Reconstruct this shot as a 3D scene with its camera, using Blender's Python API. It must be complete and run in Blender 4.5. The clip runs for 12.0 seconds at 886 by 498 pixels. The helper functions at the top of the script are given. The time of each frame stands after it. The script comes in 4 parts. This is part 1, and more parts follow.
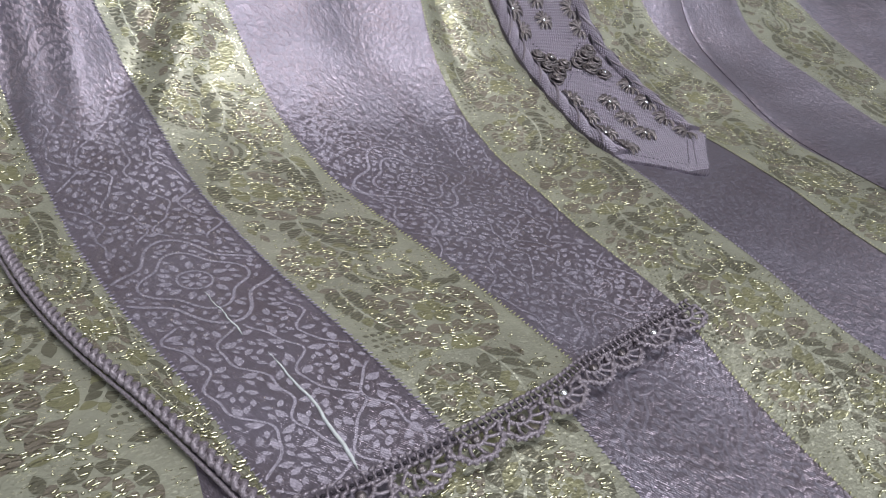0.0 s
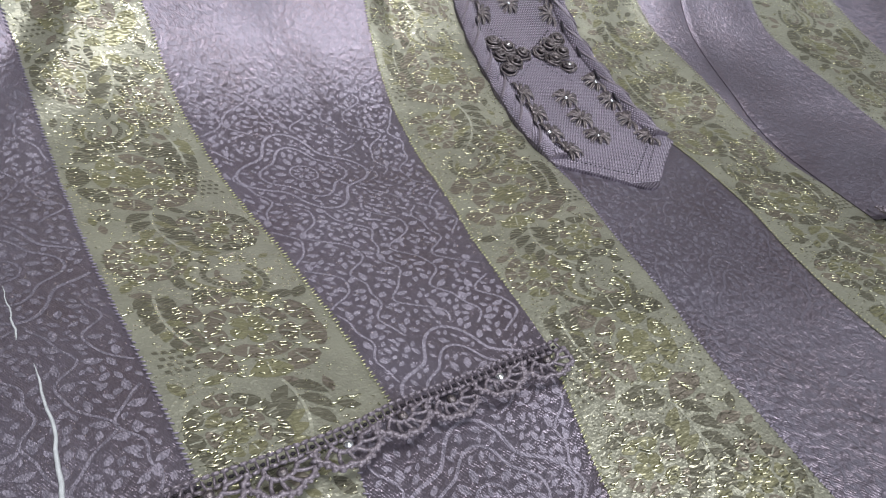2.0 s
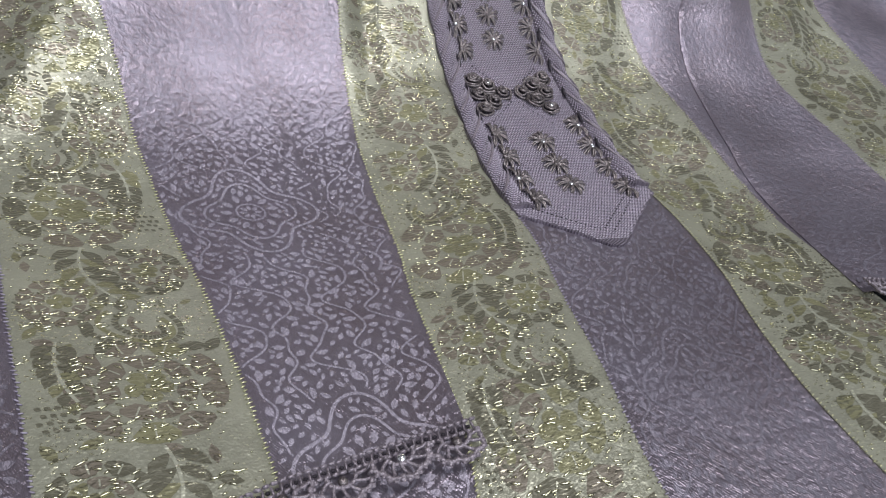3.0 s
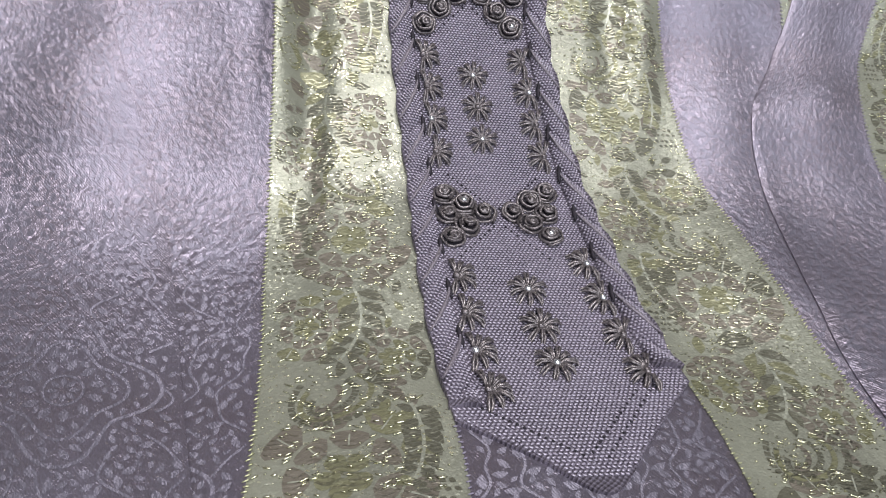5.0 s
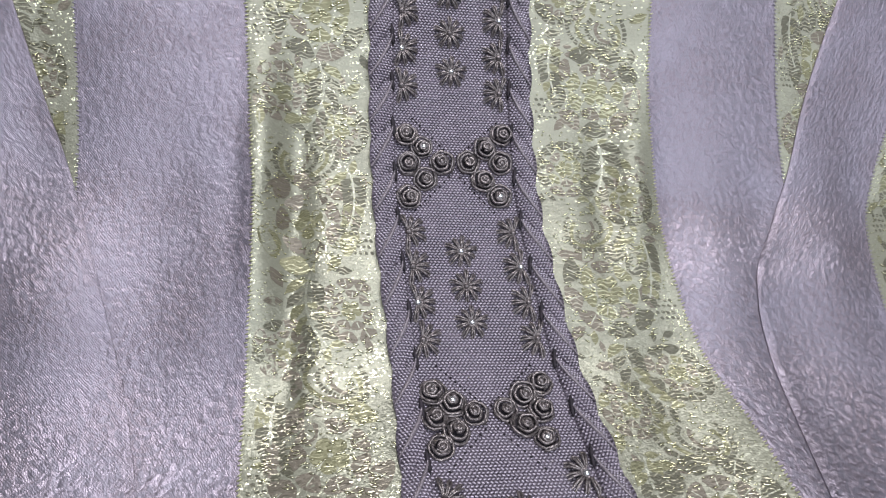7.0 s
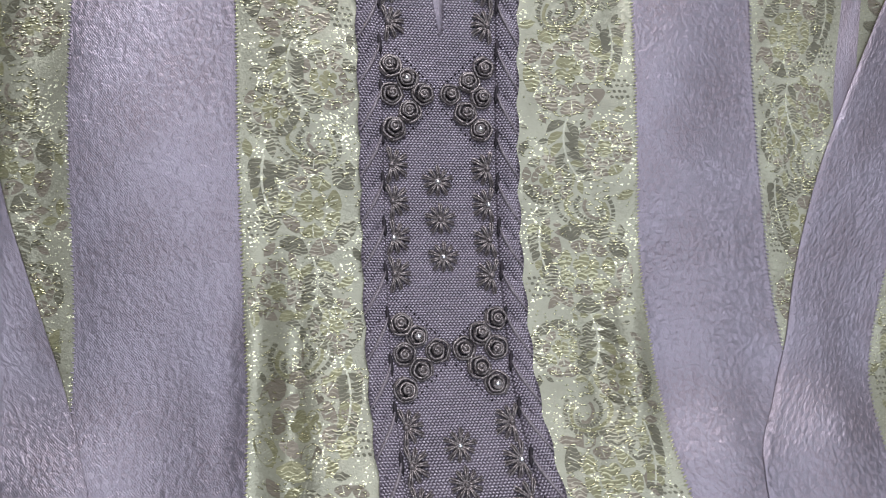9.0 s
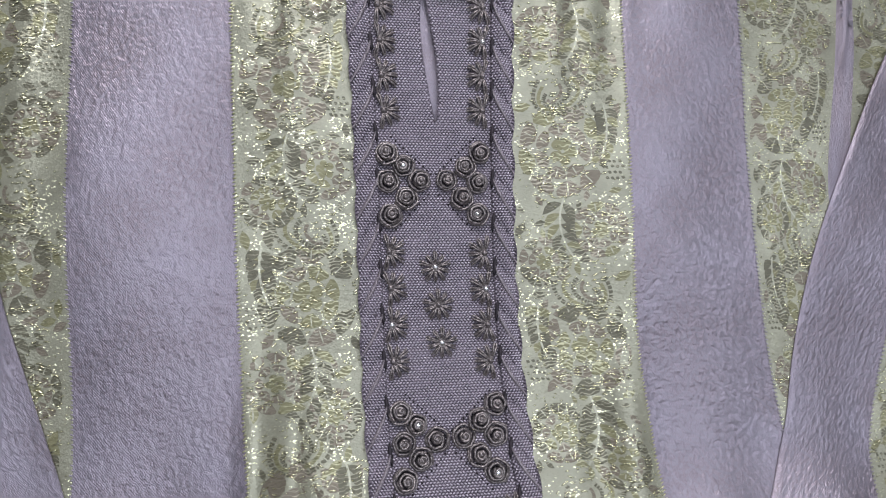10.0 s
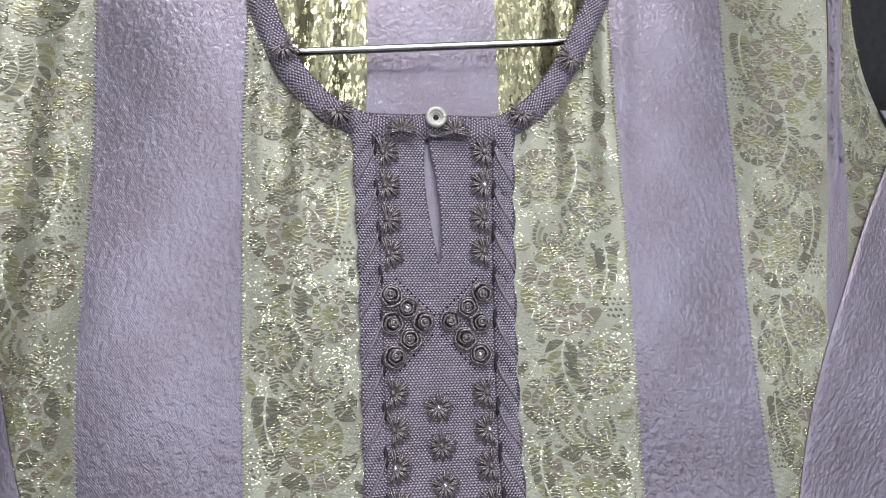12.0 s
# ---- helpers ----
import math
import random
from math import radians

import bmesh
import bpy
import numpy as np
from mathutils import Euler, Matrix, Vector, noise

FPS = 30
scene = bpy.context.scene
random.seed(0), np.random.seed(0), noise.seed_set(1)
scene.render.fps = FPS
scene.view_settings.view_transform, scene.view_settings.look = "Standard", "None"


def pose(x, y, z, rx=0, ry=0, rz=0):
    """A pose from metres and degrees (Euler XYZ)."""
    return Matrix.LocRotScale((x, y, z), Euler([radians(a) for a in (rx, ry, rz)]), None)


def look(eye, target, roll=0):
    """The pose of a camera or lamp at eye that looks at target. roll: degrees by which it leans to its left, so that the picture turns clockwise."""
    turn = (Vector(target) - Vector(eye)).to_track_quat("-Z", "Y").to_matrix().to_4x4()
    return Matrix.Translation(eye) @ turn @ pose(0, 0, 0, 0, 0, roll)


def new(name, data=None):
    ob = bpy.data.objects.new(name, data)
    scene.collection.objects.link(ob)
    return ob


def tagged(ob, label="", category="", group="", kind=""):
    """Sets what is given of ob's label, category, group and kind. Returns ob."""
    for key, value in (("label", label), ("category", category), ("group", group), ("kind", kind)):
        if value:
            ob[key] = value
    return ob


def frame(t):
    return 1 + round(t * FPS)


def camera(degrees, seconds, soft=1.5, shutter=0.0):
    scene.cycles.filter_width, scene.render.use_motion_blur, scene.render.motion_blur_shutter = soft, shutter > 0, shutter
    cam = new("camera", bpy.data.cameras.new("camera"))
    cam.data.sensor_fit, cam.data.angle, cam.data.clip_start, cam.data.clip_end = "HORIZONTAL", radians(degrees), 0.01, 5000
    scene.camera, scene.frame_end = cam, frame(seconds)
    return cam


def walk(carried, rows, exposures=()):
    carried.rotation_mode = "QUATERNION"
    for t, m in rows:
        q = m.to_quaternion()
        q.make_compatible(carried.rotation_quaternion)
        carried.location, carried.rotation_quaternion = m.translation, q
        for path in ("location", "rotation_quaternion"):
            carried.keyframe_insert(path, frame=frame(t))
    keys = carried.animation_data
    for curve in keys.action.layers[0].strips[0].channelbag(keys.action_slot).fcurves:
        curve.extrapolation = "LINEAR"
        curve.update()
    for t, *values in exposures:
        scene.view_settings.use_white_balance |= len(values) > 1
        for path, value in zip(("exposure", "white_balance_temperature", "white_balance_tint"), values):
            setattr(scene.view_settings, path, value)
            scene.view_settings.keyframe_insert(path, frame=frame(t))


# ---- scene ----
cam = camera(72.9, 12.0, soft=1.1)
PATH = [
    (0, (-0.324, -0.466, -0.051), (0.572, 1.166, -0.783), 0.5),
    (0.5, (-0.315, -0.463, -0.052), (0.575, 1.172, -0.782), 0.3),
    (1, (-0.296, -0.46, -0.055), (0.556, 1.19, -0.797), 0.1),
    (1.5, (-0.263, -0.466, -0.056), (0.535, 1.205, -0.811), 1.1),
    (2, (-0.224, -0.47, -0.05), (0.499, 1.221, -0.838), 2.7),
    (2.5, (-0.199, -0.473, -0.042), (0.451, 1.253, -0.815), 3.4),
    (3, (-0.176, -0.464, -0.035), (0.457, 1.277, -0.788), 4.7),
    (3.2, (-0.163, -0.455, -0.037), (0.472, 1.288, -0.784), 5.5),
    (4.8, (-0.079, -0.367, -0.018), (0.274, 1.503, -0.631), 5.2),
    (5, (-0.071, -0.361, -0.016), (0.27, 1.515, -0.618), 5.0),
    (5.5, (-0.062, -0.347, -0.002), (0.261, 1.538, -0.586), 4.3),
    (6, (-0.062, -0.335, 0.017), (0.264, 1.555, -0.553), 4.2),
    (6.5, (-0.064, -0.326, 0.036), (0.263, 1.573, -0.499), 4.1),
    (7, (-0.06, -0.324, 0.054), (0.252, 1.593, -0.424), 3.5),
    (7.5, (-0.061, -0.316, 0.071), (0.256, 1.612, -0.356), 3.2),
    (7.7, (-0.061, -0.316, 0.075), (0.256, 1.622, -0.306), 2.8),
    (9.3, (-0.056, -0.307, 0.142), (0.243, 1.647, -0.16), 1.1),
    (9.5, (-0.058, -0.306, 0.15), (0.242, 1.649, -0.141), 1.0),
    (10, (-0.055, -0.303, 0.172), (0.245, 1.654, -0.111), 0.5),
    (10.5, (-0.058, -0.302, 0.19), (0.239, 1.661, -0.049), 0.1),
    (11, (-0.059, -0.299, 0.202), (0.243, 1.668, 0.006), 0.1),
    (11.5, (-0.064, -0.3, 0.219), (0.217, 1.673, 0.06), -0.1),
    (12, (-0.054, -0.304, 0.227), (0.227, 1.672, 0.099), 0.4),
]
walk(cam, [(t, look(eye, target, roll)) for t, eye, target, roll in PATH],
     exposures=[(0, 0.06), (1, 0.08), (2, 0.0), (3, -0.06), (5, 0.05), (6.5, 0.0), (7.5, -0.09), (9.5, -0.19), (10.5, -0.13), (11.5, -0.05), (12, -0.06)])

# ---- light ----
world = bpy.data.worlds.new("room_air")
scene.world = world
world.use_nodes = True
world.node_tree.nodes["Background"].inputs[0].default_value = (0.75, 0.8, 1.0, 1)
world.node_tree.nodes["Background"].inputs[1].default_value = 0.12
scene.view_settings.exposure = 0.0


def area_lamp(name, eye, target, sx, sy, watts, colour):
    data = bpy.data.lights.new(name, "AREA")
    data.shape, data.size, data.size_y, data.energy, data.color = "RECTANGLE", sx, sy, watts, colour
    ob = new(name, data)
    ob.matrix_world = look(eye, target)
    return ob


area_lamp("ceiling_lamp", (0.0, -0.92, 1.72), (-0.05, -0.2, 0), 1.15, 0.6, 27, (0.965, 0.965, 1.0))
area_lamp("window_light", (0.42, -2.2, 0.85), (0.05, 0, 0.1), 2.8, 1.6, 41, (0.835, 0.90, 1.0))

# ---- materials ----


class Nodes:
    def __init__(self, name):
        self.m = bpy.data.materials.new(name)
        self.m.use_nodes = True
        self.t = self.m.node_tree
        self.b = self.t.nodes["Principled BSDF"]

    def n(self, kind, **values):
        node = self.t.nodes.new(kind)
        for key, value in values.items():
            if key in node.inputs:
                node.inputs[key].default_value = value
        return node

    def link(self, a, b):
        self.t.links.new(a, b)

    def uv(self, sx, sy, turn=0.0):
        u = self.n("ShaderNodeUVMap")
        m = self.n("ShaderNodeMapping", Scale=(sx, sy, 1), Rotation=(0, 0, radians(turn)))
        self.link(u.outputs[0], m.inputs[0])
        return m.outputs[0]

    def noise(self, vec, scale, detail=3.0):
        node = self.n("ShaderNodeTexNoise", Scale=scale, Detail=detail)
        self.link(vec, node.inputs["Vector"])
        return node.outputs["Fac"]

    def math(self, op, a, b=0.0):
        node = self.n("ShaderNodeMath")
        node.operation = op
        for i, v in enumerate((a, b)):
            if isinstance(v, (int, float)):
                node.inputs[i].default_value = v
            else:
                self.link(v, node.inputs[i])
        return node.outputs[0]

    def ramp(self, fac, stops):
        node = self.n("ShaderNodeValToRGB")
        while len(node.color_ramp.elements) < len(stops):
            node.color_ramp.elements.new(0.5)
        for e, (p, c) in zip(node.color_ramp.elements, stops):
            e.position, e.color = p, (*c, 1) if len(c) == 3 else c
        self.link(fac, node.inputs[0])
        return node.outputs[0]

    def bump(self, height, strength, distance):
        node = self.n("ShaderNodeBump", Strength=strength, Distance=distance)
        self.link(height, node.inputs["Height"])
        return node.outputs[0]

    def set(self, **values):
        for key, value in values.items():
            slot = self.b.inputs[key.replace("_", " ")]
            if hasattr(value, "default_value"):
                self.link(value, slot)
            else:
                slot.default_value = value
        return self.m


def satin(name, dark, light, rough, metal, bump, grain=0.7, turned=0.0):
    """Silk jacquard: threads that lie one way and spread the gloss across them, soft puckers, fine twill ribs."""
    k = Nodes(name)
    vec = k.uv(1, 1)
    big = k.noise(vec, 22, 4)
    fine = k.noise(k.uv(1, 0.35, 20), 1900, 2)
    fac = k.math("ADD", k.math("MULTIPLY", big, 0.6), k.math("MULTIPLY", fine, 0.4))
    colour = k.ramp(fac, [(0.3, dark), (0.7, light)])
    crepe = k.noise(k.uv(1, 0.7, 30), 260, 5)
    cells = k.n("ShaderNodeTexVoronoi", Scale=215.0, Randomness=1.0)
    cells.feature = "DISTANCE_TO_EDGE"
    warp = k.n("ShaderNodeVectorMath")
    k.link(vec, warp.inputs[0])
    shake = k.n("ShaderNodeTexNoise", Scale=140.0, Detail=2.0)
    k.link(vec, shake.inputs["Vector"])
    small = k.n("ShaderNodeVectorMath")
    small.operation = "SCALE"
    small.inputs["Scale"].default_value = 0.006
    k.link(shake.outputs["Color"], small.inputs[0])
    k.link(small.outputs[0], warp.inputs[1])
    k.link(warp.outputs[0], cells.inputs["Vector"])
    pucker = k.math("MULTIPLY", k.math("MINIMUM", k.math("MULTIPLY", cells.outputs["Distance"], 3.6), 1.0), 0.14)
    # oblique twill ribs that show in patches
    sep = k.n("ShaderNodeSeparateXYZ")
    k.link(k.uv(1, 1, 38), sep.inputs[0])
    wob = k.math("MULTIPLY", k.noise(vec, 160, 2), 0.0022)
    rib = k.math("SINE", k.math("MULTIPLY", k.math("ADD", sep.outputs[0], wob), 2 * math.pi / 0.00105))
    where = k.ramp(k.noise(vec, 95, 3), [(0.35, (0.3, 0.3, 0.3)), (0.65, (1, 1, 1))])
    rib = k.math("MULTIPLY", k.math("MULTIPLY", rib, where), 0.042)
    height = k.math("ADD", k.math("ADD", k.math("ADD", k.math("MULTIPLY", fine, 0.25), crepe), pucker), rib)
    along = k.n("ShaderNodeTangent")
    along.direction_type, along.uv_map = "UV_MAP", "weave"
    return k.set(Base_Color=colour, Roughness=k.ramp(fine, [(0.25, (rough - 0.06,) * 3), (0.75, (rough + 0.08,) * 3)]), Metallic=metal,
                 Normal=k.bump(height, bump, 0.0015), Anisotropic=grain, Anisotropic_Rotation=turned, Tangent=along.outputs[0])


def tissue(name, ground, thread, share, sx, sy, turn, spread, rough=0.25, metal=0.5, dull=0.40, slub=0.0):
    """Metal tissue: woven metal threads, each lying at a slightly different angle in a matt ground."""
    k = Nodes(name)
    vec = k.uv(sx, sy, turn)
    cells = k.n("ShaderNodeTexVoronoi", Scale=1.0, Randomness=0.85)
    k.link(vec, cells.inputs["Vector"])
    part = k.n("ShaderNodeSeparateColor")
    k.link(cells.outputs["Color"], part.inputs[0])
    patch = k.noise(k.uv(1, 1), 45, 3)
    mask = k.ramp(k.math("ADD", part.outputs[0], k.math("MULTIPLY", k.math("SUBTRACT", patch, 0.5), 0.9)), [(1 - share - 0.03, (0, 0, 0)), (1 - share + 0.03, (1, 1, 1))])
    if slub:
        # pale wavy threads carried across the figure
        sep = k.n("ShaderNodeSeparateXYZ")
        k.link(k.uv(1, 1), sep.inputs[0])
        wave = k.math("MULTIPLY", k.math("SINE", k.math("MULTIPLY", sep.outputs[0], 2 * math.pi / 0.0085)), 0.0006)
        way = k.math("ADD", k.math("ADD", sep.outputs[1], wave), k.math("MULTIPLY", k.noise(k.uv(1, 1), 120, 2), 0.005))
        line_ = k.math("SINE", k.math("MULTIPLY", way, 2 * math.pi / slub))
        line_ = k.math("ADD", line_, k.math("MULTIPLY", k.math("SUBTRACT", patch, 0.5), 2.4))
        mask = k.math("MAXIMUM", mask, k.ramp(line_, [(0.6, (0, 0, 0)), (0.9, (1, 1, 1))]))
    tone = k.noise(k.uv(1, 1), 30, 4)
    base = k.ramp(tone, [(0.3, tuple(c * 0.8 for c in ground)), (0.7, tuple(min(1, c * 1.15) for c in ground))])
    mix = k.n("ShaderNodeMix")
    mix.data_type = "RGBA"
    k.link(mask, mix.inputs["Factor"])
    k.link(base, mix.inputs[6])
    mix.inputs[7].default_value = (*thread, 1)
    off = k.n("ShaderNodeVectorMath")
    off.operation = "SUBTRACT"
    off.inputs[1].default_value = (0.5, 0.5, 0.5)
    k.link(cells.outputs["Color"], off.inputs[0])
    size = k.n("ShaderNodeVectorMath")
    size.operation = "SCALE"
    size.inputs["Scale"].default_value = spread
    k.link(off.outputs[0], size.inputs[0])
    fine = k.noise(k.uv(1, 1), 900, 2)
    geo = k.bump(fine, 0.5, 0.0004)
    add = k.n("ShaderNodeVectorMath")
    k.link(geo, add.inputs[0])
    k.link(size.outputs[0], add.inputs[1])
    unit = k.n("ShaderNodeVectorMath")
    unit.operation = "NORMALIZE"
    k.link(add.outputs[0], unit.inputs[0])
    return k.set(Base_Color=mix.outputs[2], Metallic=k.math("ADD", k.math("MULTIPLY", mask, 0.95 - metal), metal), Roughness=k.ramp(mask, [(0, (dull,) * 3), (1, (rough,) * 3)]), Normal=unit.outputs[0])


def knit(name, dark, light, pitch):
    """Moss-stitch knit: small raised stitches in staggered rows; shade between them painted darker."""
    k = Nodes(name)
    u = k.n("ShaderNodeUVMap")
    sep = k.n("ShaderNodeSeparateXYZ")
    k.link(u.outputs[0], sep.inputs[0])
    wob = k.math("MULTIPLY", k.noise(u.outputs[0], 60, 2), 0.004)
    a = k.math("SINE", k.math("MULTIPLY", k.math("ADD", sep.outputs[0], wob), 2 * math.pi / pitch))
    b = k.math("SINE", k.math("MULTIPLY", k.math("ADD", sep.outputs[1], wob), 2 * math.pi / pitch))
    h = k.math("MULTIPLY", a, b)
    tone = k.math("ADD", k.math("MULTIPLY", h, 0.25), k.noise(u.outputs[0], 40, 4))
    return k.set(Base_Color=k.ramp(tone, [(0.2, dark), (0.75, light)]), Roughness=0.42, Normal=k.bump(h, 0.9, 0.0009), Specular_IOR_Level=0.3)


def plain(name, dark, light, rough, metal=0.0, scale=300.0, bump=0.3):
    """Thread, bead or metal with small variations."""
    k = Nodes(name)
    co = k.n("ShaderNodeTexCoord")
    f = k.noise(co.outputs["Object"], scale, 3)
    return k.set(Base_Color=k.ramp(f, [(0.3, dark), (0.7, light)]), Roughness=rough, Metallic=metal, Normal=k.bump(f, bump, 0.0005))


LILAC = satin("lilac_ground", (0.226, 0.183, 0.208), (0.330, 0.298, 0.362), 0.35, 0.72, 0.55, 0.80)
FIGURE = satin("lilac_figure", (0.235, 0.207, 0.245), (0.325, 0.297, 0.354), 0.45, 0.70, 0.42, 0.75, 0.25)
GOLD = tissue("gold_ground", (0.33, 0.325, 0.25), (0.80, 0.78, 0.56), 0.05, 700, 1500, 25, 0.24, 0.25, 0.38, 0.34)
GOLD_FLOWER = tissue("gold_flower", (0.23, 0.22, 0.13), (0.75, 0.7, 0.42), 0.25, 900, 260, 4, 0.45, 0.25, 0.6, 0.36)
OLIVE = tissue("olive_leaf", (0.125, 0.118, 0.082), (0.35, 0.335, 0.25), 0.04, 500, 1400, 0, 0.3, 0.3, 0.2, 0.48, 0.0021)
PALE = tissue("pale_line", (0.42, 0.415, 0.325), (0.85, 0.83, 0.6), 0.12, 600, 1500, 0, 0.3, 0.25, 0.35, 0.36)
OCHRE = tissue("ochre_petal", (0.215, 0.205, 0.115), (0.42, 0.405, 0.27), 0.04, 500, 1600, 5, 0.3, 0.28, 0.25, 0.42, 0.0025)
BROWN = tissue("brown_petal", (0.19, 0.163, 0.125), (0.36, 0.325, 0.255), 0.04, 500, 1600, 5, 0.3, 0.28, 0.22, 0.45, 0.0023)
GLINT = plain("metal_thread", (0.74, 0.71, 0.47), (0.88, 0.86, 0.66), 0.27, 1.0, 400, 0.1)
# darkened base under the paler yarn stitches, gap shade put into its colour
KNIT_SHADE = knit("mauve_knit_gap_shade", (0.088, 0.073, 0.093), (0.27, 0.23, 0.28), 0.0022)
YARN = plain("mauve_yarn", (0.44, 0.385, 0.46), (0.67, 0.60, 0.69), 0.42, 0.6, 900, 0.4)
CORD = plain("mauve_cord", (0.14, 0.118, 0.135), (0.36, 0.31, 0.345), 0.34, 0.25, 1100, 0.9)
BEAD = plain("smoky_bead", (0.075, 0.062, 0.066), (0.35, 0.305, 0.30), 0.30, 0.65, 1000, 0.6)
# near-black stands for shade in holes and gaps; also the button shank
DARK = plain("shadow_hole", (0.02, 0.017, 0.022), (0.04, 0.03, 0.04), 0.8)
STITCH_GOLD = plain("gold_stitch", (0.4, 0.4, 0.22), (0.75, 0.72, 0.45), 0.3, 0.6)
STITCH_LILAC = plain("lilac_stitch", (0.2, 0.17, 0.22), (0.4, 0.36, 0.44), 0.45)
STEEL = plain("polished_steel", (0.42, 0.43, 0.42), (0.6, 0.6, 0.58), 0.22, 1.0, 150, 0.05)
CRYSTAL = plain("clear_crystal", (0.75, 0.74, 0.76), (0.9, 0.9, 0.9), 0.06, 0.9, 100, 0.0)
PEARL = plain("button_pearl", (0.5, 0.47, 0.42), (0.7, 0.68, 0.6), 0.3, 0.2, 400, 0.2)
STREAK = plain("streak_pale", (0.52, 0.54, 0.54), (0.68, 0.7, 0.7), 0.5)
BLACK = plain("black_cloth", (0.008, 0.008, 0.009), (0.016, 0.016, 0.018), 0.9, 0, 200, 0.4)
WALL = plain("room_paint", (0.5, 0.5, 0.5), (0.56, 0.56, 0.57), 0.8, 0, 3, 0.1)

# ---- the lie of the cloth: a profile (y, z) swept along x, with soft heights on it ----
KNOTS = [(.085, .42), (.072, .345), (.064, .284), (.050, .20), (.036, .11), (.024, .056), (.003, .004), (-.023, -.036), (-.046, -.070), (-.073, -.093),
         (-.120, -.121), (-.145, -.134), (-.208, -.153), (-.250, -.163), (-.305, -.178), (-.360, -.193), (-.45, -.21), (-.60, -.22)]


def make_profile():
    p = np.array(KNOTS)
    out = []
    for i in range(len(p) - 1):
        p0, p1, p2, p3 = p[max(0, i - 1)], p[i], p[i + 1], p[min(len(p) - 1, i + 2)]
        for j in range(20):
            u = j / 20
            out.append(0.5 * (2 * p1 + (p2 - p0) * u + (2 * p0 - 5 * p1 + 4 * p2 - p3) * u * u + (3 * p1 - p0 - 3 * p2 + p3) * u ** 3))
    d = np.array(out + [p[-1]])
    for _ in range(60):
        d[1:-1] = 0.25 * d[:-2] + 0.5 * d[1:-1] + 0.25 * d[2:]
    along = np.r_[0, np.cumsum(np.linalg.norm(np.diff(d, axis=0), axis=1))]
    tang = np.gradient(d, axis=0)
    tang /= np.linalg.norm(tang, axis=1)[:, None]
    return d, along - along[120], np.c_[tang[:, 1], -tang[:, 0]]


PROFILE, ALONG, NORMAL = make_profile()


def step(v, a, b):
    f = np.clip((np.asarray(v, float) - a) / (b - a), 0, 1)
    return f * f * (3 - 2 * f)


def bell(v, c, w):
    return np.exp(-((np.asarray(v, float) - c) / w) ** 2)


def lie(x, s):
    """Height of the cloth over the profile."""
    x, s = np.asarray(x, float), np.asarray(s, float)
    h = 0.016 * bell(s, -0.09, 0.13) * (1 - bell(x, 0, 0.12))
    h = h - 0.013 * step(s, 0.07, 0.17) * step(-x, 0.03, 0.14)
    h = h + 0.008 * step(x, 0.09, 0.16) * step(s, 0.0, 0.06) * (1 - step(s, 0.18, 0.26))
    h = h - 0.03 * step(x, 0.31, 0.44) * (1 - step(s, -0.02, 0.09))
    return h


def folds(x, s):
    """Soft drapes of the cloth."""
    x, s = np.asarray(x, float), np.asarray(s, float)
    h = 0.0011 * np.sin(x * 95 + s * 6) * bell(s, 0.03, 0.09) * step(np.abs(x), 0.05, 0.09)
    h = h + 0.0016 * np.sin(x * 60 + 9 * s + 1.3) * step(-s, 0.05, 0.2) * step(np.abs(x), 0.05, 0.09)
    h = h + 0.0022 * np.sin(x * 250 + 8 * s) * bell(s, -0.33, 0.09) * step(np.abs(x), 0.05, 0.07) * (1 - step(np.abs(x), 0.1, 0.13))
    h = h + 0.006 * bell(x + 0.35 * s, -0.245, 0.014) * bell(s, 0.10, 0.055) - 0.005 * bell(x + 0.35 * s, -0.275, 0.014) * bell(s, 0.09, 0.05)
    h = h + 0.005 * bell(x, -0.205, 0.03) * bell(s, 0.06, 0.04) - 0.004 * bell(x, -0.345, 0.02) * bell(s, 0.1, 0.06)
    h = h - 0.006 * bell(x, -0.088, 0.008) * bell(s, 0.03, 0.08) + 0.005 * bell(x, -0.106, 0.008) * bell(s, 0.0, 0.07) + 0.005 * bell(x, 0.103, 0.010) * bell(s, -0.01, 0.05) - 0.004 * bell(x, 0.083, 0.010) * bell(s, 0.0, 0.05)
    h = h + 0.007 * bell(x, -0.337, 0.012) * bell(s, 0.08, 0.06) - 0.010 * bell(x, -0.374, 0.011) * bell(s, 0.08, 0.08)
    h = h + 0.0020 * np.sin(x * 185 + 7 * s) * bell(x, -0.25, 0.035) * step(-s, 0.0, 0.12)
    h = h + 0.0012 * np.sin(x * 41 - 23 * s) * step(np.abs(x), 0.05, 0.09)
    return h


def place(x, s, h=0.0, fold=1.0):
    """World points of cloth coordinates x, s at height h."""
    x, s = np.broadcast_arrays(np.asarray(x, float), np.asarray(s, float))
    h = lie(x, s) + fold * folds(x, s) + h
    y = np.interp(s, ALONG, PROFILE[:, 0]) + h * np.interp(s, ALONG, NORMAL[:, 0])
    z = np.interp(s, ALONG, PROFILE[:, 1]) + h * np.interp(s, ALONG, NORMAL[:, 1])
    return np.stack([x, y, z], axis=-1)


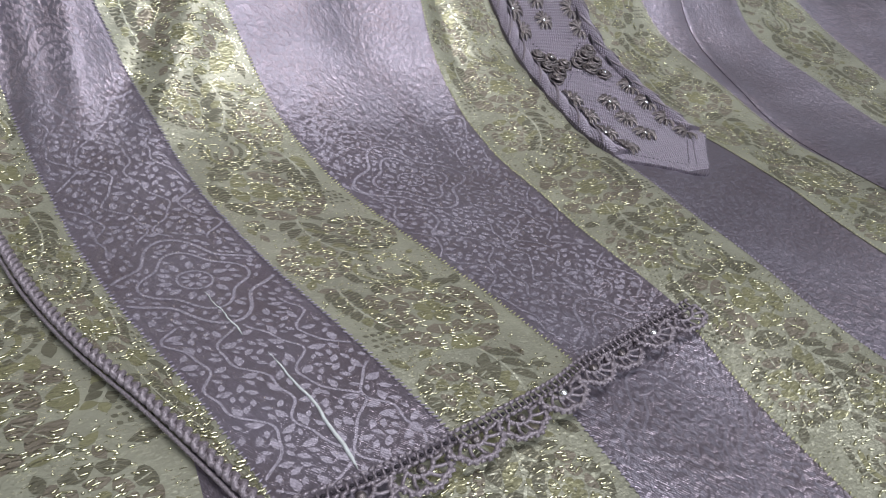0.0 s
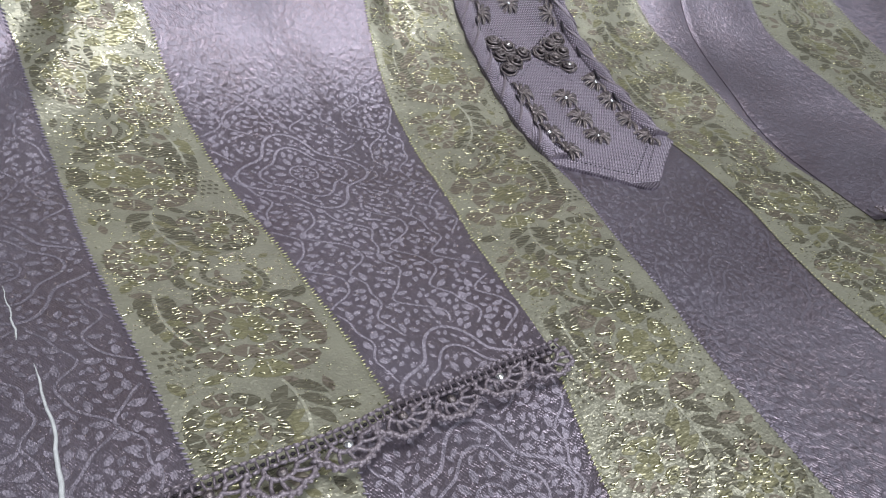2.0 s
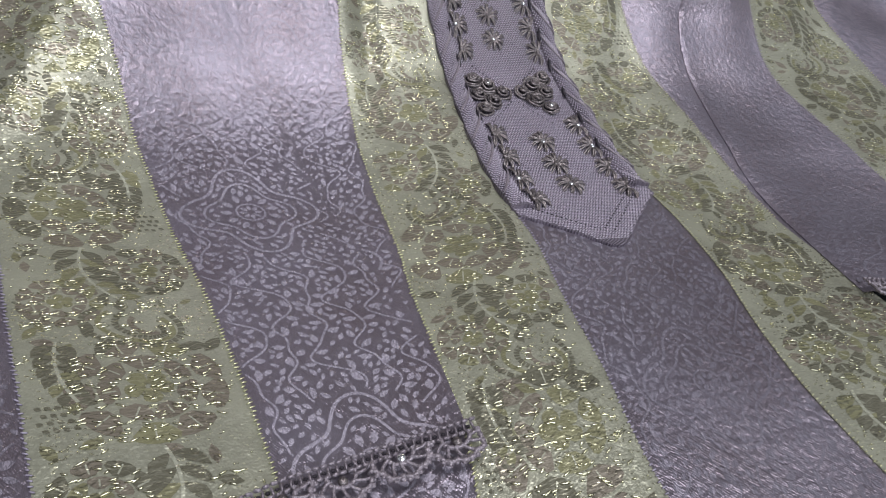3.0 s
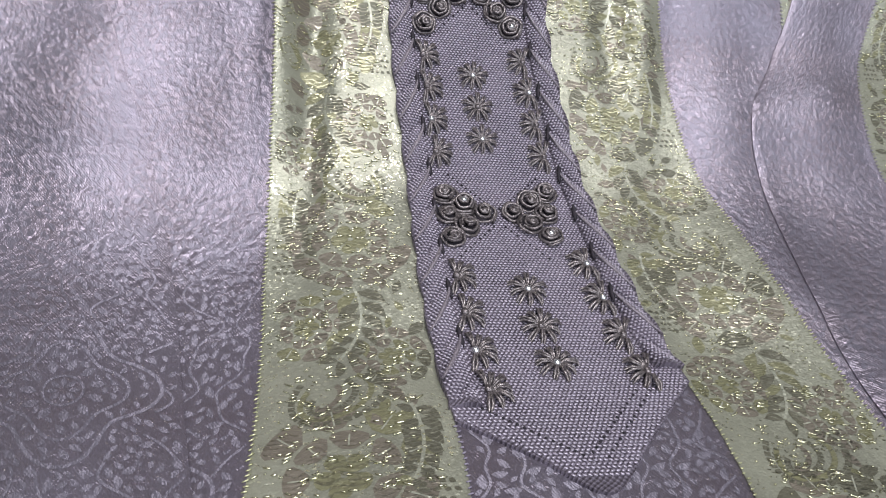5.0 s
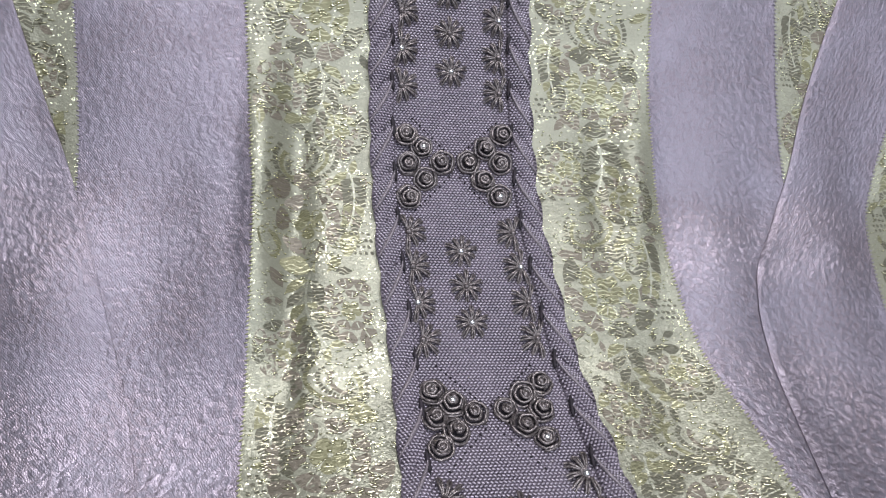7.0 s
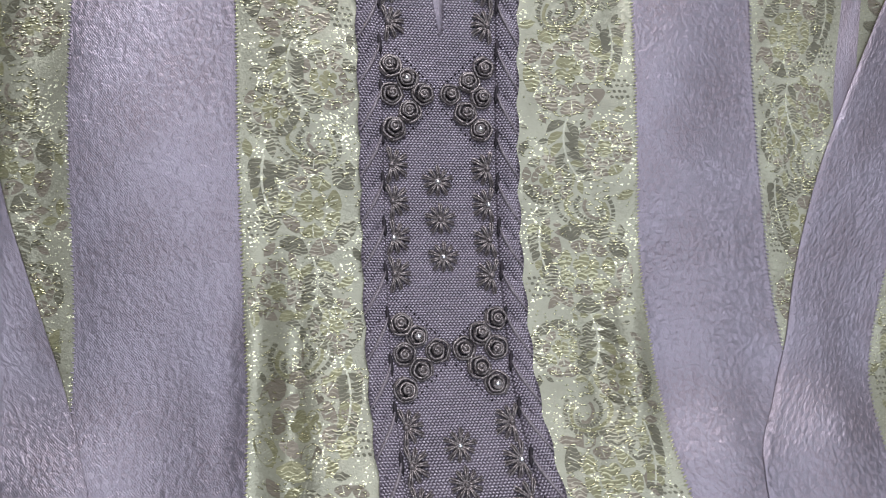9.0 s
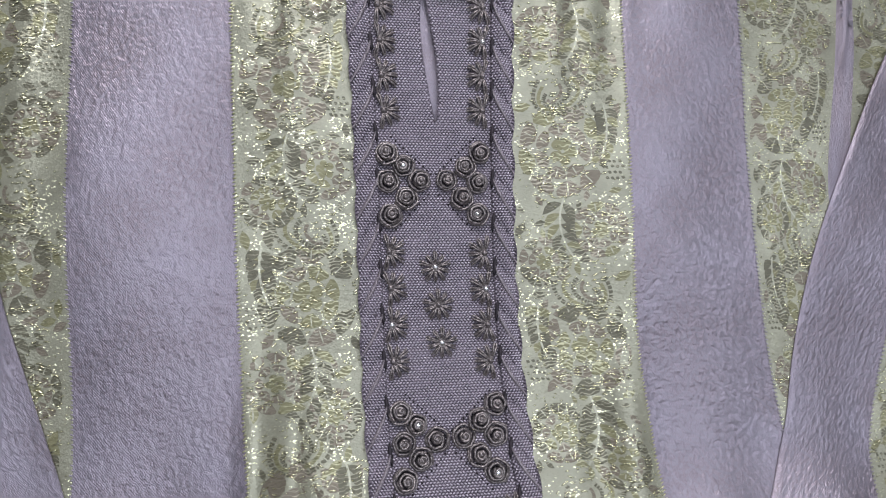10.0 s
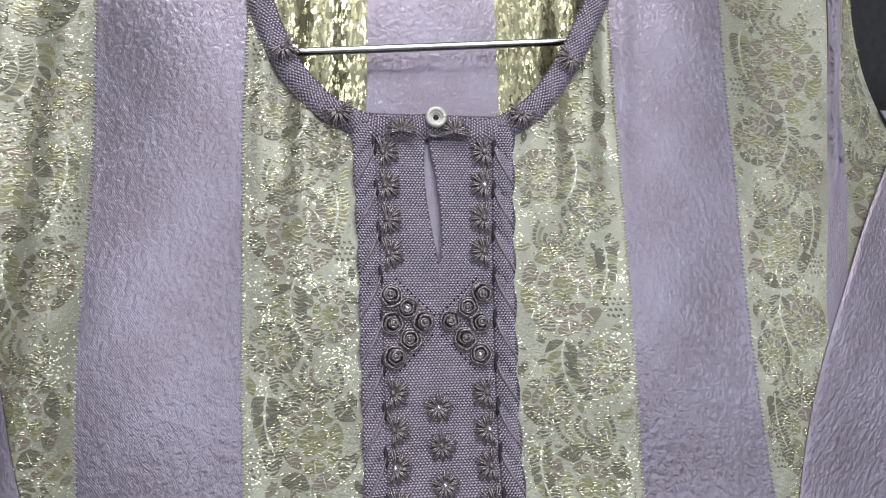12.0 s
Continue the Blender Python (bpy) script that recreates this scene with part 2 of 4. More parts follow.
def curve(*knots):
    """A smooth function through (s, x) knots."""
    k = np.array(knots, float)
    ks, kx = k[:, 0], k[:, 1]
    m = np.gradient(kx, ks)

    def f(s):
        s = np.asarray(s, float)
        i = np.clip(np.searchsorted(ks, s) - 1, 0, len(ks) - 2)
        d = ks[i + 1] - ks[i]
        t = np.clip((s - ks[i]) / d, 0, 1)
        return ((2 * t ** 3 - 3 * t ** 2 + 1) * kx[i] + (t ** 3 - 2 * t ** 2 + t) * d * m[i] + (-2 * t ** 3 + 3 * t ** 2) * kx[i + 1] + (t ** 3 - t ** 2) * d * m[i + 1])
    return f


# seams, as x over s (s runs down the cloth)
PL = curve((-.42, -.061), (-.28, -.0566), (-.2, -.053), (-.1, -.0505), (-.04, -.049), (.02, -.0455), (.1, -.037), (.17, -.0335), (.215, -.0295), (.26, -.0255), (.31, -.031), (.35, -.0335), (.39, -.0385), (.43, -.04), (.6, -.05))
PR = curve((-.42, .045), (-.28, .0403), (-.2, .0385), (-.1, .039), (-.04, .0415), (.016, .0455), (.054, .051), (.1, .0585), (.135, .064), (.17, .068), (.2, .0735), (.23, .0776), (.286, .0735), (.336, .0612), (.375, .0557), (.41, .056), (.6, .07))
GL1 = curve((-.42, -.1175), (-.35, -.118), (-.27, -.1195), (-.19, -.1184), (-.11, -.1161), (-.03, -.1116), (.01, -.1084), (.05, -.1073), (.09, -.1067), (.15, -.1045), (.21, -.1005), (.25, -.0990), (.29, -.1005), (.33, -.0995), (.37, -.0998), (.41, -.1065), (.45, -.112), (.6, -.135))
GL2 = curve((-.42, -.203), (-.32, -.2022), (-.24, -.2002), (-.16, -.1992), (-.08, -.1962), (0, -.1925), (.2, -.188), (.4, -.1865), (.6, -.19))
GR1 = curve((-.42, .106), (-.35, .1074), (-.27, .11), (-.19, .11), (-.11, .11), (-.07, .1104), (-.03, .1132), (.01, .1163), (.05, .1192), (.09, .1265), (.13, .1375), (.17, .143), (.21, .1465), (.4, .165), (.6, .185))
GR2 = curve((-.42, .184), (-.33, .1842), (-.25, .1872), (-.17, .187), (-.09, .1888), (-.01, .1945), (.05, .202), (.2, .22), (.4, .24), (.6, .26))
ARM_R = curve((-.42, .264), (-.308, .2590), (-.252, .2530), (-.164, .2370), (0, .26), (.6, .33))
SEW_R = curve((-.42, .276), (-.308, .2685), (-.234, .2645), (-.184, .2550), (0, .275), (.6, .345))
ARM_L = curve((-.42, -.285), (-.2, -.27), (0, -.262), (.3, -.262), (.6, -.262))
MID_L = curve((-.42, -.30), (-.2, -.29), (0, -.315), (.3, -.321), (.39, -.3185), (.6, -.312))
OUT_L = curve((-.42, -.32), (-.2, -.31), (0, -.40), (.2, -.50), (.6, -.55))
# left sleeve
SL = curve((-.34, -.30), (-.2, -.257), (-.12, -.2318), (-.08, -.222), (-.04, -.2102), (0, -.1955), (.04, -.1815), (.08, -.1686), (.12, -.1551), (.16, -.1428), (.2, -.1322), (.24, -.1208), (.28, -.109), (.32, -.1015), (.37, -.0985), (.42, -.0975))
SLG_R = curve((-.34, -.355), (-.1, -.287), (.07, -.2482), (.11, -.2395), (.15, -.2315), (.19, -.2195), (.23, -.207), (.27, -.1935), (.31, -.1825), (.35, -.1733), (.375, -.168), (.42, -.158))
SLG_L = curve((-.34, -.42), (-.1, -.355), (.07, -.3205), (.11, -.3105), (.15, -.3015), (.19, -.292), (.23, -.2812), (.27, -.27), (.31, -.2575), (.35, -.2456), (.39, -.2345), (.42, -.227))
SLV_L = curve((-.34, -.47), (-.1, -.41), (.1, -.376), (.16, -.3641), (.2, -.3548), (.24, -.345), (.28, -.333), (.32, -.319), (.36, -.3066), (.385, -.3), (.42, -.294))
CORD_X = curve((-.34, -.5), (-.1, -.45), (.1, -.412), (.18, -.3885), (.22, -.3768), (.26, -.364), (.3, -.347), (.34, -.3265), (.38, -.3078), (.42, -.29))
LACE_S = curve((-.31, .3915), (-.2806, .392), (-.26, .3912), (-.2387, .3895), (-.215, .3868), (-.183, .381), (-.17, .3765), (-.146, .3715), (-.12, .3675), (-.1, .3665), (-.09, .3655))
# right sleeve
SR = curve((-.34, .345), (-.248, .2925), (-.212, .2705), (-.178, .2505), (-.13, .2285), (-.088, .2152), (-.055, .2062), (-.01, .1945), (.02, .1815), (.0457, .1665), (.064, .1635), (.09, .164), (.12, .1635), (.18, .157), (.22, .1535), (.26, .1545), (.32, .1505), (.42, .145), (.6, .14))
SRG1 = curve((-.34, .345), (-.15, .296), (-.034, .26), (.0166, .2455), (.05, .2385), (.1, .246), (.15, .263), (.2, .277), (.3, .29), (.6, .30))
SRG2 = curve((-.34, .37), (-.15, .335), (-.05, .322), (.047, .327), (.09, .365), (.2, .385), (.6, .40))
SRO = curve((-.345, .272), (-.334, .2765), (-.301, .2976), (-.2, .36), (-.1, .42), (.0, .50), (.1, .56), (.6, .62))
NECK = curve((-.125, -.42), (-.115, -.379), (-.1081, -.3535), (-.0981, -.328), (-.0783, -.3013), (-.0633, -.2915), (-.0516, -.2872), (-.0071, -.288), (.0389, -.2894), (.0537, -.2988), (.0765, -.3288), (.0948, -.3653), (.104, -.39), (.112, -.42))

# ---- builders ----


def part(name, data, material, parent, label=""):
    """One mesh object under a thing or a part. data: a mesh, a bmesh or (points, faces)."""
    if isinstance(data, tuple):
        mesh = bpy.data.meshes.new(name)
        mesh.from_pydata([tuple(map(float, p)) for p in data[0]], [], [tuple(f) for f in data[1]])
    elif isinstance(data, bmesh.types.BMesh):
        mesh = bpy.data.meshes.new(name)
        data.to_mesh(mesh)
        data.free()
    else:
        mesh = data
    if not mesh.materials:
        mesh.materials.append(material)
    mesh.polygons.foreach_set("use_smooth", [True] * len(mesh.polygons))
    mesh.update()
    ob = new(name, mesh)
    ob.parent = parent
    if label:
        tagged(ob, label)
    return ob


def empty(name, parent=None):
    ob = new(name)
    ob.empty_display_size = 0.05
    ob.parent = parent
    return ob


def sheet(name, left, right, top, bottom, height, material, parent, label="", nx=28, ns=150, width=0.085, thick=0.0005, fold=1.0):
    """A strip of cloth between two seams, with its own weave coordinates and thickness."""
    a, b = np.meshgrid(np.linspace(0, 1, nx), np.linspace(0, 1, ns))
    top_f = top if callable(top) else (lambda x: np.full_like(x, top))
    bot_f = bottom if callable(bottom) else (lambda x: np.full_like(x, bottom))
    s = np.full_like(a, 0.0)
    x = left(s) + (right(s) - left(s)) * a
    for _ in range(8):
        s = top_f(x) + (bot_f(x) - top_f(x)) * b
        x = left(s) + (right(s) - left(s)) * a
    h = height(x, s, a) if callable(height) else np.full_like(x, height)
    pts = place(x, s, h, fold).reshape(-1, 3)
    idx = np.arange(nx * ns).reshape(ns, nx)
    faces = np.stack([idx[:-1, :-1], idx[1:, :-1], idx[1:, 1:], idx[:-1, 1:]], -1).reshape(-1, 4)
    flat = np.stack([(a * width).ravel(), s.ravel()], -1)
    # underside and rim, on points of their own so that the edge stays crisp
    low = place(x, s, h - thick, fold).reshape(-1, 3)
    ring = np.r_[idx[0, :], idx[1:, -1], idx[-1, -2::-1], idx[-2:0:-1, 0]]
    n, m = len(pts), len(ring)
    nxt = (np.arange(m) + 1) % m
    rim = np.stack([2 * n + np.arange(m), 2 * n + nxt, 2 * n + m + nxt, 2 * n + m + np.arange(m)], -1)
    pts = np.concatenate([pts, low, pts[ring], low[ring]])
    flat = np.concatenate([flat, flat, flat[ring], flat[ring]])
    faces = np.concatenate([faces, n + faces[:, ::-1], rim])
    mesh = bpy.data.meshes.new(name)
    mesh.from_pydata(pts.tolist(), [], faces.tolist())
    uv = mesh.uv_layers.new(name="weave")
    uv.data.foreach_set("uv", flat[faces.ravel()].ravel().astype(np.float32))
    return part(name, mesh, material, parent, label)


def room():
    """Plain walls that close the place, and the black cloth under the garment."""
    def slab(name, lo, hi, mat):
        bm = bmesh.new()
        bmesh.ops.create_cube(bm, size=1)
        for v in bm.verts:
            v.co = Vector([(lo[i] + hi[i]) / 2 + v.co[i] * (hi[i] - lo[i]) for i in range(3)])
        ob = part(name, bm, mat, None)
        ob.data.polygons.foreach_set("use_smooth", [False] * 6)
        return tagged(ob, "plain pale painted surface that closes the room", "wall", kind="structure")
    slab("floor", (-2, -2.6, -1.0), (2, 1.4, -0.9), WALL)
    slab("ceiling", (-2, -2.6, 2.2), (2, 1.4, 2.3), WALL)
    slab("wall_west", (-2.1, -2.6, -0.9), (-2, 1.4, 2.2), WALL)
    slab("wall_east", (2, -2.6, -0.9), (2.1, 1.4, 2.2), WALL)
    slab("wall_south", (-2, -2.7, -0.9), (2, -2.6, 2.2), WALL)
    slab("wall_north", (-2, 1.4, -0.9), (2, 1.5, 2.2), WALL)
    rows = [(0.30, 2.1), (0.16, 0.9)] + [tuple(p) for p in (PROFILE - 0.045 * np.where(NORMAL[:, :1] < 0, 1, -1) * NORMAL * np.where(NORMAL[:, :1] < 0, 1, -1))[::12]] + [(-0.75, -0.27), (-0.8, -0.32), (-0.8, -0.9)]
    xs = np.linspace(-1.6, 1.6, 33)
    pts = [(x, y, z + 0.003 * math.sin(7 * x + 9 * y)) for y, z in rows for x in xs]
    n = len(xs)
    faces = [(i * n + j, (i + 1) * n + j, (i + 1) * n + j + 1, i * n + j + 1) for i in range(len(rows) - 1) for j in range(n - 1)]
    ob = part("backdrop", (pts, faces), BLACK, None)
    tagged(ob, "matt black cloth spread beneath the garment", "backdrop", kind="structure")


room()

# ---- the tunic ----
tunic = tagged(empty("tunic"), "lilac and gold striped brocade tunic with beaded knit placket", "tunic")


def neck_cut(x):
    return np.maximum(NECK(np.clip(x, -.125, .112)) + 0.004, -0.42)


LIL = "lilac silk jacquard strip with woven leaves"
GOL = "pale gold metallic brocade strip with olive flowers"
sheet("lilac_panel", GL2, GL1, -.42, .55, 0.0, LILAC, tunic, LIL)
sheet("gold_panel", GL1, PL, neck_cut, .55, 0.0, GOLD, tunic, GOL)
sheet("lilac_panel", PL, PR, .17, .55, -0.0005, LILAC, tunic, LIL)
sheet("gold_panel", PR, GR1, neck_cut, .55, 0.0, GOLD, tunic, GOL)
sheet("lilac_panel", GR1, GR2, -.42, .3, 0.0, LILAC, tunic, LIL)
sheet("gold_panel", GR2, ARM_R, -.42, .3, 0.0, GOLD, tunic, GOL)
sheet("armhole_binding", ARM_R, SEW_R, -.42, -.11, lambda x, s, a: (0.0025 * np.sin(a * math.pi) + 0.0012 * np.sin(a * 9 + s * 30)) * (1 - step(s, -.26, -.225)), LILAC, tunic, "narrow lilac satin binding at the armhole", nx=10)
sheet("gold_panel", ARM_L, GL2, -.42, .55, 0.0, GOLD, tunic, GOL)
sheet("lilac_panel", MID_L, ARM_L, -.42, .55, 0.0, LILAC, tunic, LIL)
sheet("gold_panel", OUT_L, MID_L, -.42, .55, 0.0, GOLD, tunic, GOL, width=0.2)


def roll(inner, low, high, wide):
    """Height of a sleeve lying on the body, rounded down at its folded edge."""
    def f(x, s, a):
        d = np.clip(np.abs(x - inner(s)) / wide, 0, 1)
        return low + (high - low) * np.sqrt(1 - (1 - d) ** 2)
    return f


left_sleeve = tagged(empty("left_sleeve", tunic), "striped lilac and gold sleeve laid across the front")
right_sleeve = tagged(empty("right_sleeve", tunic), "striped lilac and gold sleeve folded beside the front")


def hem_r(x):
    return 0.322 + 0.2 * (x - 0.15)


hl = roll(SL, 0.0014, 0.0014, 0.0015)
hr = roll(SR, 0.0008, 0.0018, 0.0012)
sheet("lilac_panel", SLG_R, SL, -.34, LACE_S, hl, LILAC, left_sleeve, LIL)
sheet("gold_panel", SLG_L, SLG_R, -.34, LACE_S, hl, GOLD, left_sleeve, GOL)
sheet("lilac_panel", SLV_L, SLG_L, -.34, LACE_S, hl, LILAC, left_sleeve, LIL)
sheet("gold_panel", CORD_X, SLV_L, -.34, lambda x: np.minimum(LACE_S(x), .397), hl, GOLD, left_sleeve, GOL)
sheet("lilac_panel", SR, SRG1, -.34, hem_r, hr, LILAC, right_sleeve, LIL)
sheet("gold_panel", SRG1, SRG2, -.34, hem_r, hr, GOLD, right_sleeve, GOL)
sheet("lilac_panel", SRG2, SRO, -.3, hem_r, hr, LILAC, right_sleeve, LIL)
SHO = curve((-.42, .2835), (-.345, .2835), (-.325, .2885), (-.301, .2985), (-.2, .35), (-.1, .40))
sheet("gold_panel", SEW_R, SHO, -.42, -.12, -0.001, GOLD, right_sleeve, GOL, nx=12)
# the inside of the back, seen through the neck
back = tagged(empty("back", tunic), "inside of the back seen through the neck")
BKL = curve((-.45, -.046), (-.2, -.05))
BKR = curve((-.45, .036), (-.2, .04))
BK0 = curve((-.45, -.16), (-.2, -.16))
BK1 = curve((-.45, .15), (-.2, .15))
sheet("gold_panel", BK0, BKL, -.42, -.22, -0.026, GOLD_FLOWER, back, "gold brocade reverse", ns=40)
sheet("lilac_panel", BKL, BKR, -.42, -.22, -0.026, LILAC, back, "pale lilac reverse", ns=40)
sheet("gold_panel", BKR, BK1, -.42, -.22, -0.026, GOLD_FLOWER, back, "gold brocade reverse", ns=40)

sheet("back_facing", BKL, BKR, lambda x: -.327 + .0022 * np.sin(x * 170), -.22, -0.0235, LILAC, back, "pale lilac facing with a wavy edge", ns=40)

# placket, in two halves above the keyhole
TIP_S = curve((-.035, .234), (-.0235, .240), (.0, .2545), (.0235, .2695), (.045, .250), (.0745, .2215), (.085, .212))
KEY = curve((-.30, -.013), (-.27, -.0125), (-.205, -.0065), (-.19, -.006))


def gap(s):
    return 0.0037 * np.clip(np.sin(np.clip((s + .276) / .079, 0, 1) * math.pi), 0, 1) ** 0.8


hp = 0.0012
sheet("placket", PL, lambda s: KEY(s) - gap(s), lambda x: np.full_like(x, -.288), -.195, hp, KNIT_SHADE, tunic, "mauve moss-stitch knitted placket half", nx=16, ns=60, width=0.046, fold=0.3)
sheet("placket", lambda s: KEY(s) + gap(s), PR, lambda x: np.full_like(x, -.288), -.195, hp, KNIT_SHADE, tunic, "mauve moss-stitch knitted placket half", nx=16, ns=60, width=0.046, fold=0.3)
placket = sheet("placket", PL, PR, -.195, TIP_S, hp, KNIT_SHADE, tunic, "mauve moss-stitch knitted placket with pointed end", nx=40, ns=180, width=0.092, thick=0.002, fold=0.3)
sheet("lilac_panel", PL, PR, -.285, .2, -0.003, LILAC, tunic, "lilac lining behind the keyhole", nx=12, ns=60)

# ---- shapes laid on the cloth ----


def frames(x, s, h, fold=1.0):
    """Points and unit axes (across, up the cloth, out of it) of the cloth at x, s."""
    e = 0.0008
    x, s = np.asarray(x, float), np.asarray(s, float)
    p = place(x, s, h, fold)
    ax = place(x + e, s, h, fold) - place(x - e, s, h, fold)
    up = place(x, s - e, h, fold) - place(x, s + e, h, fold)
    ax /= np.linalg.norm(ax, axis=-1, keepdims=True)
    n = np.cross(ax, up)
    n /= np.linalg.norm(n, axis=-1, keepdims=True)
    return p, ax, np.cross(n, ax), n


def matrix_at(x, s, h, turn=0.0, size=1.0, fold=1.0):
    p, ax, up, n = frames(x, s, h, fold)
    m = Matrix(((*[float(v) for v in (ax[0], up[0], n[0], p[0])],), (*[float(v) for v in (ax[1], up[1], n[1], p[1])],), (*[float(v) for v in (ax[2], up[2], n[2], p[2])],), (0, 0, 0, 1)))
    return m @ pose(0, 0, 0, 0, 0, turn) @ Matrix.Scale(size, 4)


def pill(rings=4, sides=6):
    """A small rounded bead, unit half-length along x."""
    pts, faces = [(-1, 0, 0)], []
    for i in range(1, rings):
        a = math.pi * i / rings
        pts += [(-math.cos(a), math.sin(a) * math.cos(2 * math.pi * j / sides), math.sin(a) * math.sin(2 * math.pi * j / sides)) for j in range(sides)]
    pts.append((1, 0, 0))
    faces += [(0, 1 + (j + 1) % sides, 1 + j) for j in range(sides)]
    for i in range(rings - 2):
        b = 1 + i * sides
        faces += [(b + j, b + (j + 1) % sides, b + sides + (j + 1) % sides, b + sides + j) for j in range(sides)]
    b, last = 1 + (rings - 2) * sides, len(pts) - 1
    faces += [(b + j, b + (j + 1) % sides, last) for j in range(sides)]
    return np.array(pts, float), faces


PILL = pill(3, 4)


def beads_on(name, rows, material, parent, label="", fold=1.0):
    """Many small beads or stitches joined into one mesh: rows of x, s, h, turn, half-length, half-width, half-height."""
    r = np.array(rows, float)
    p, ax, up, n = frames(r[:, 0], r[:, 1], r[:, 2], fold)
    c, sn = np.cos(r[:, 3])[:, None], np.sin(r[:, 3])[:, None]
    a, b = ax * c + up * sn, up * c - ax * sn
    t, faces = PILL
    v = (p[:, None] + a[:, None] * (t[None, :, :1] * r[:, None, 4:5]) + b[:, None] * (t[None, :, 1:2] * r[:, None, 5:6]) + n[:, None] * (t[None, :, 2:] * r[:, None, 6:7]))
    k = len(t)
    allf = [tuple(i * k + q for q in f) for i in range(len(r)) for f in faces]
    ob = part(name, (v.reshape(-1, 3), allf), material, parent, label)
    return tagged(ob, kind="stuff")


def tube(points, radius, sides=6):
    """Points and faces of a round cord through points."""
    p = np.array(points, float)
    t = np.gradient(p, axis=0)
    t /= np.linalg.norm(t, axis=1)[:, None] + 1e-12
    ref = np.where(np.abs(t[:, 2:]) > 0.9, np.array([[1.0, 0, 0]]), np.array([[0, 0, 1.0]]))
    a = np.cross(t, ref)
    a /= np.linalg.norm(a, axis=1)[:, None] + 1e-12
    b = np.cross(t, a)
    rad = np.broadcast_to(radius, (len(p),))
    ang = 2 * np.pi * np.arange(sides) / sides
    v = p[:, None] + rad[:, None, None] * (a[:, None] * np.cos(ang)[None, :, None] + b[:, None] * np.sin(ang)[None, :, None])
    faces = [(i * sides + j, i * sides + (j + 1) % sides, (i + 1) * sides + (j + 1) % sides, (i + 1) * sides + j) for i in range(len(p) - 1) for j in range(sides)]
    faces += [tuple(range(sides)), tuple((len(p) - 1) * sides + j for j in reversed(range(sides)))]
    return v.reshape(-1, 3), faces


def joined(pieces):
    pts, faces, k = [], [], 0
    for p, f in pieces:
        pts.append(np.asarray(p))
        faces += [tuple(i + k for i in q) for q in f]
        k += len(p)
    return np.concatenate(pts), faces


class Figure:
    """Woven figures drawn in weave coordinates u (across), v (down)."""
    def __init__(self):
        self.p, self.f = [], []

    def fan(self, pts):
        k = len(self.p)
        self.p += pts
        self.f.append(tuple(range(k, k + len(pts))))

    def leaf(self, u, v, ang, length, width, bend=0.0):
        pts = []
        for i, w in ((0, 0), (0.25, 0.75), (0.5, 1), (0.75, 0.7), (1, 0)):
            pts.append((i, w))
        for i, w in ((0.75, -0.7), (0.5, -1), (0.25, -0.75)):
            pts.append((i, w))
        c, s = math.cos(ang), math.sin(ang)
        out = []
        for i, w in pts:
            a, b = i * length, w * width / 2 + bend * length * math.sin(math.pi * i)
            out.append((u + a * c - b * s, v + a * s + b * c))
        self.fan(out)

    def petal(self, u, v, ang, length, width):
        """A broad petal with a rounded end."""
        side = ((0.0, 0.30), (0.25, 0.66), (0.55, 1.0), (0.8, 0.92), (0.95, 0.5))
        pts = list(side) + [(1.0, 0.0)] + [(i, -w) for i, w in reversed(side)]
        c, s = math.cos(ang), math.sin(ang)
        self.fan([(u + i * length * c - w * width / 2 * s, v + i * length * s + w * width / 2 * c) for i, w in pts])

    def ribbon(self, pts, width):
        p = np.array(pts, float)
        t = np.gradient(p, axis=0)
        t /= np.linalg.norm(t, axis=1)[:, None] + 1e-12
        w = np.broadcast_to(width, (len(p),))[:, None] / 2
        nrm = np.c_[-t[:, 1], t[:, 0]]
        k = len(self.p)
        for a, b in zip(p + nrm * w, p - nrm * w):
            self.p += [tuple(a), tuple(b)]
        self.f += [(k + 2 * i, k + 2 * i + 1, k + 2 * i + 3, k + 2 * i + 2) for i in range(len(p) - 1)]

    def weave(self, name, left, right, height, width, top, bottom, material, parent, rise=0.00012, label="", fold=1.0):
        """Lays the figures on the cloth, without those past its seams."""
        if not self.f:
            return None
        p = np.array(self.p, float)
        u, v = p[:, 0], p[:, 1]
        wl, wr = left(v), right(v)
        x = wl + (wr - wl) * u / width
        lo, hi = (f(x) if callable(f) else np.full_like(x, f) for f in (top, bottom))
        ok = (u > 0.0012) & (u < width - 0.0012) & (v > lo + 0.003) & (v < hi - 0.003)
        h = height(x, v, u / width) if callable(height) else height
        pts = place(x, v, h + rise, fold)
        faces = [f for f in self.f if ok[list(f)].all()]
        if not faces:
            return None
        # face outwards
        out = []
        for f in faces:
            a, b, c = p[f[0]], p[f[1]], p[f[2]]
            area = sum(p[f[i]][0] * p[f[(i + 1) % len(f)]][1] - p[f[(i + 1) % len(f)]][0] * p[f[i]][1] for i in range(len(f)))
            out.append(f if area < 0 else f[::-1])
        mesh = bpy.data.meshes.new(name)
        mesh.from_pydata(pts.tolist(), [], out)
        lay = mesh.uv_layers.new(name="weave")
        order = [i for f in out for i in f]
        lay.data.foreach_set("uv", p[order].ravel().astype(np.float32))
        ob = part(name, mesh, material, parent, label)
        return tagged(ob, kind="stuff")


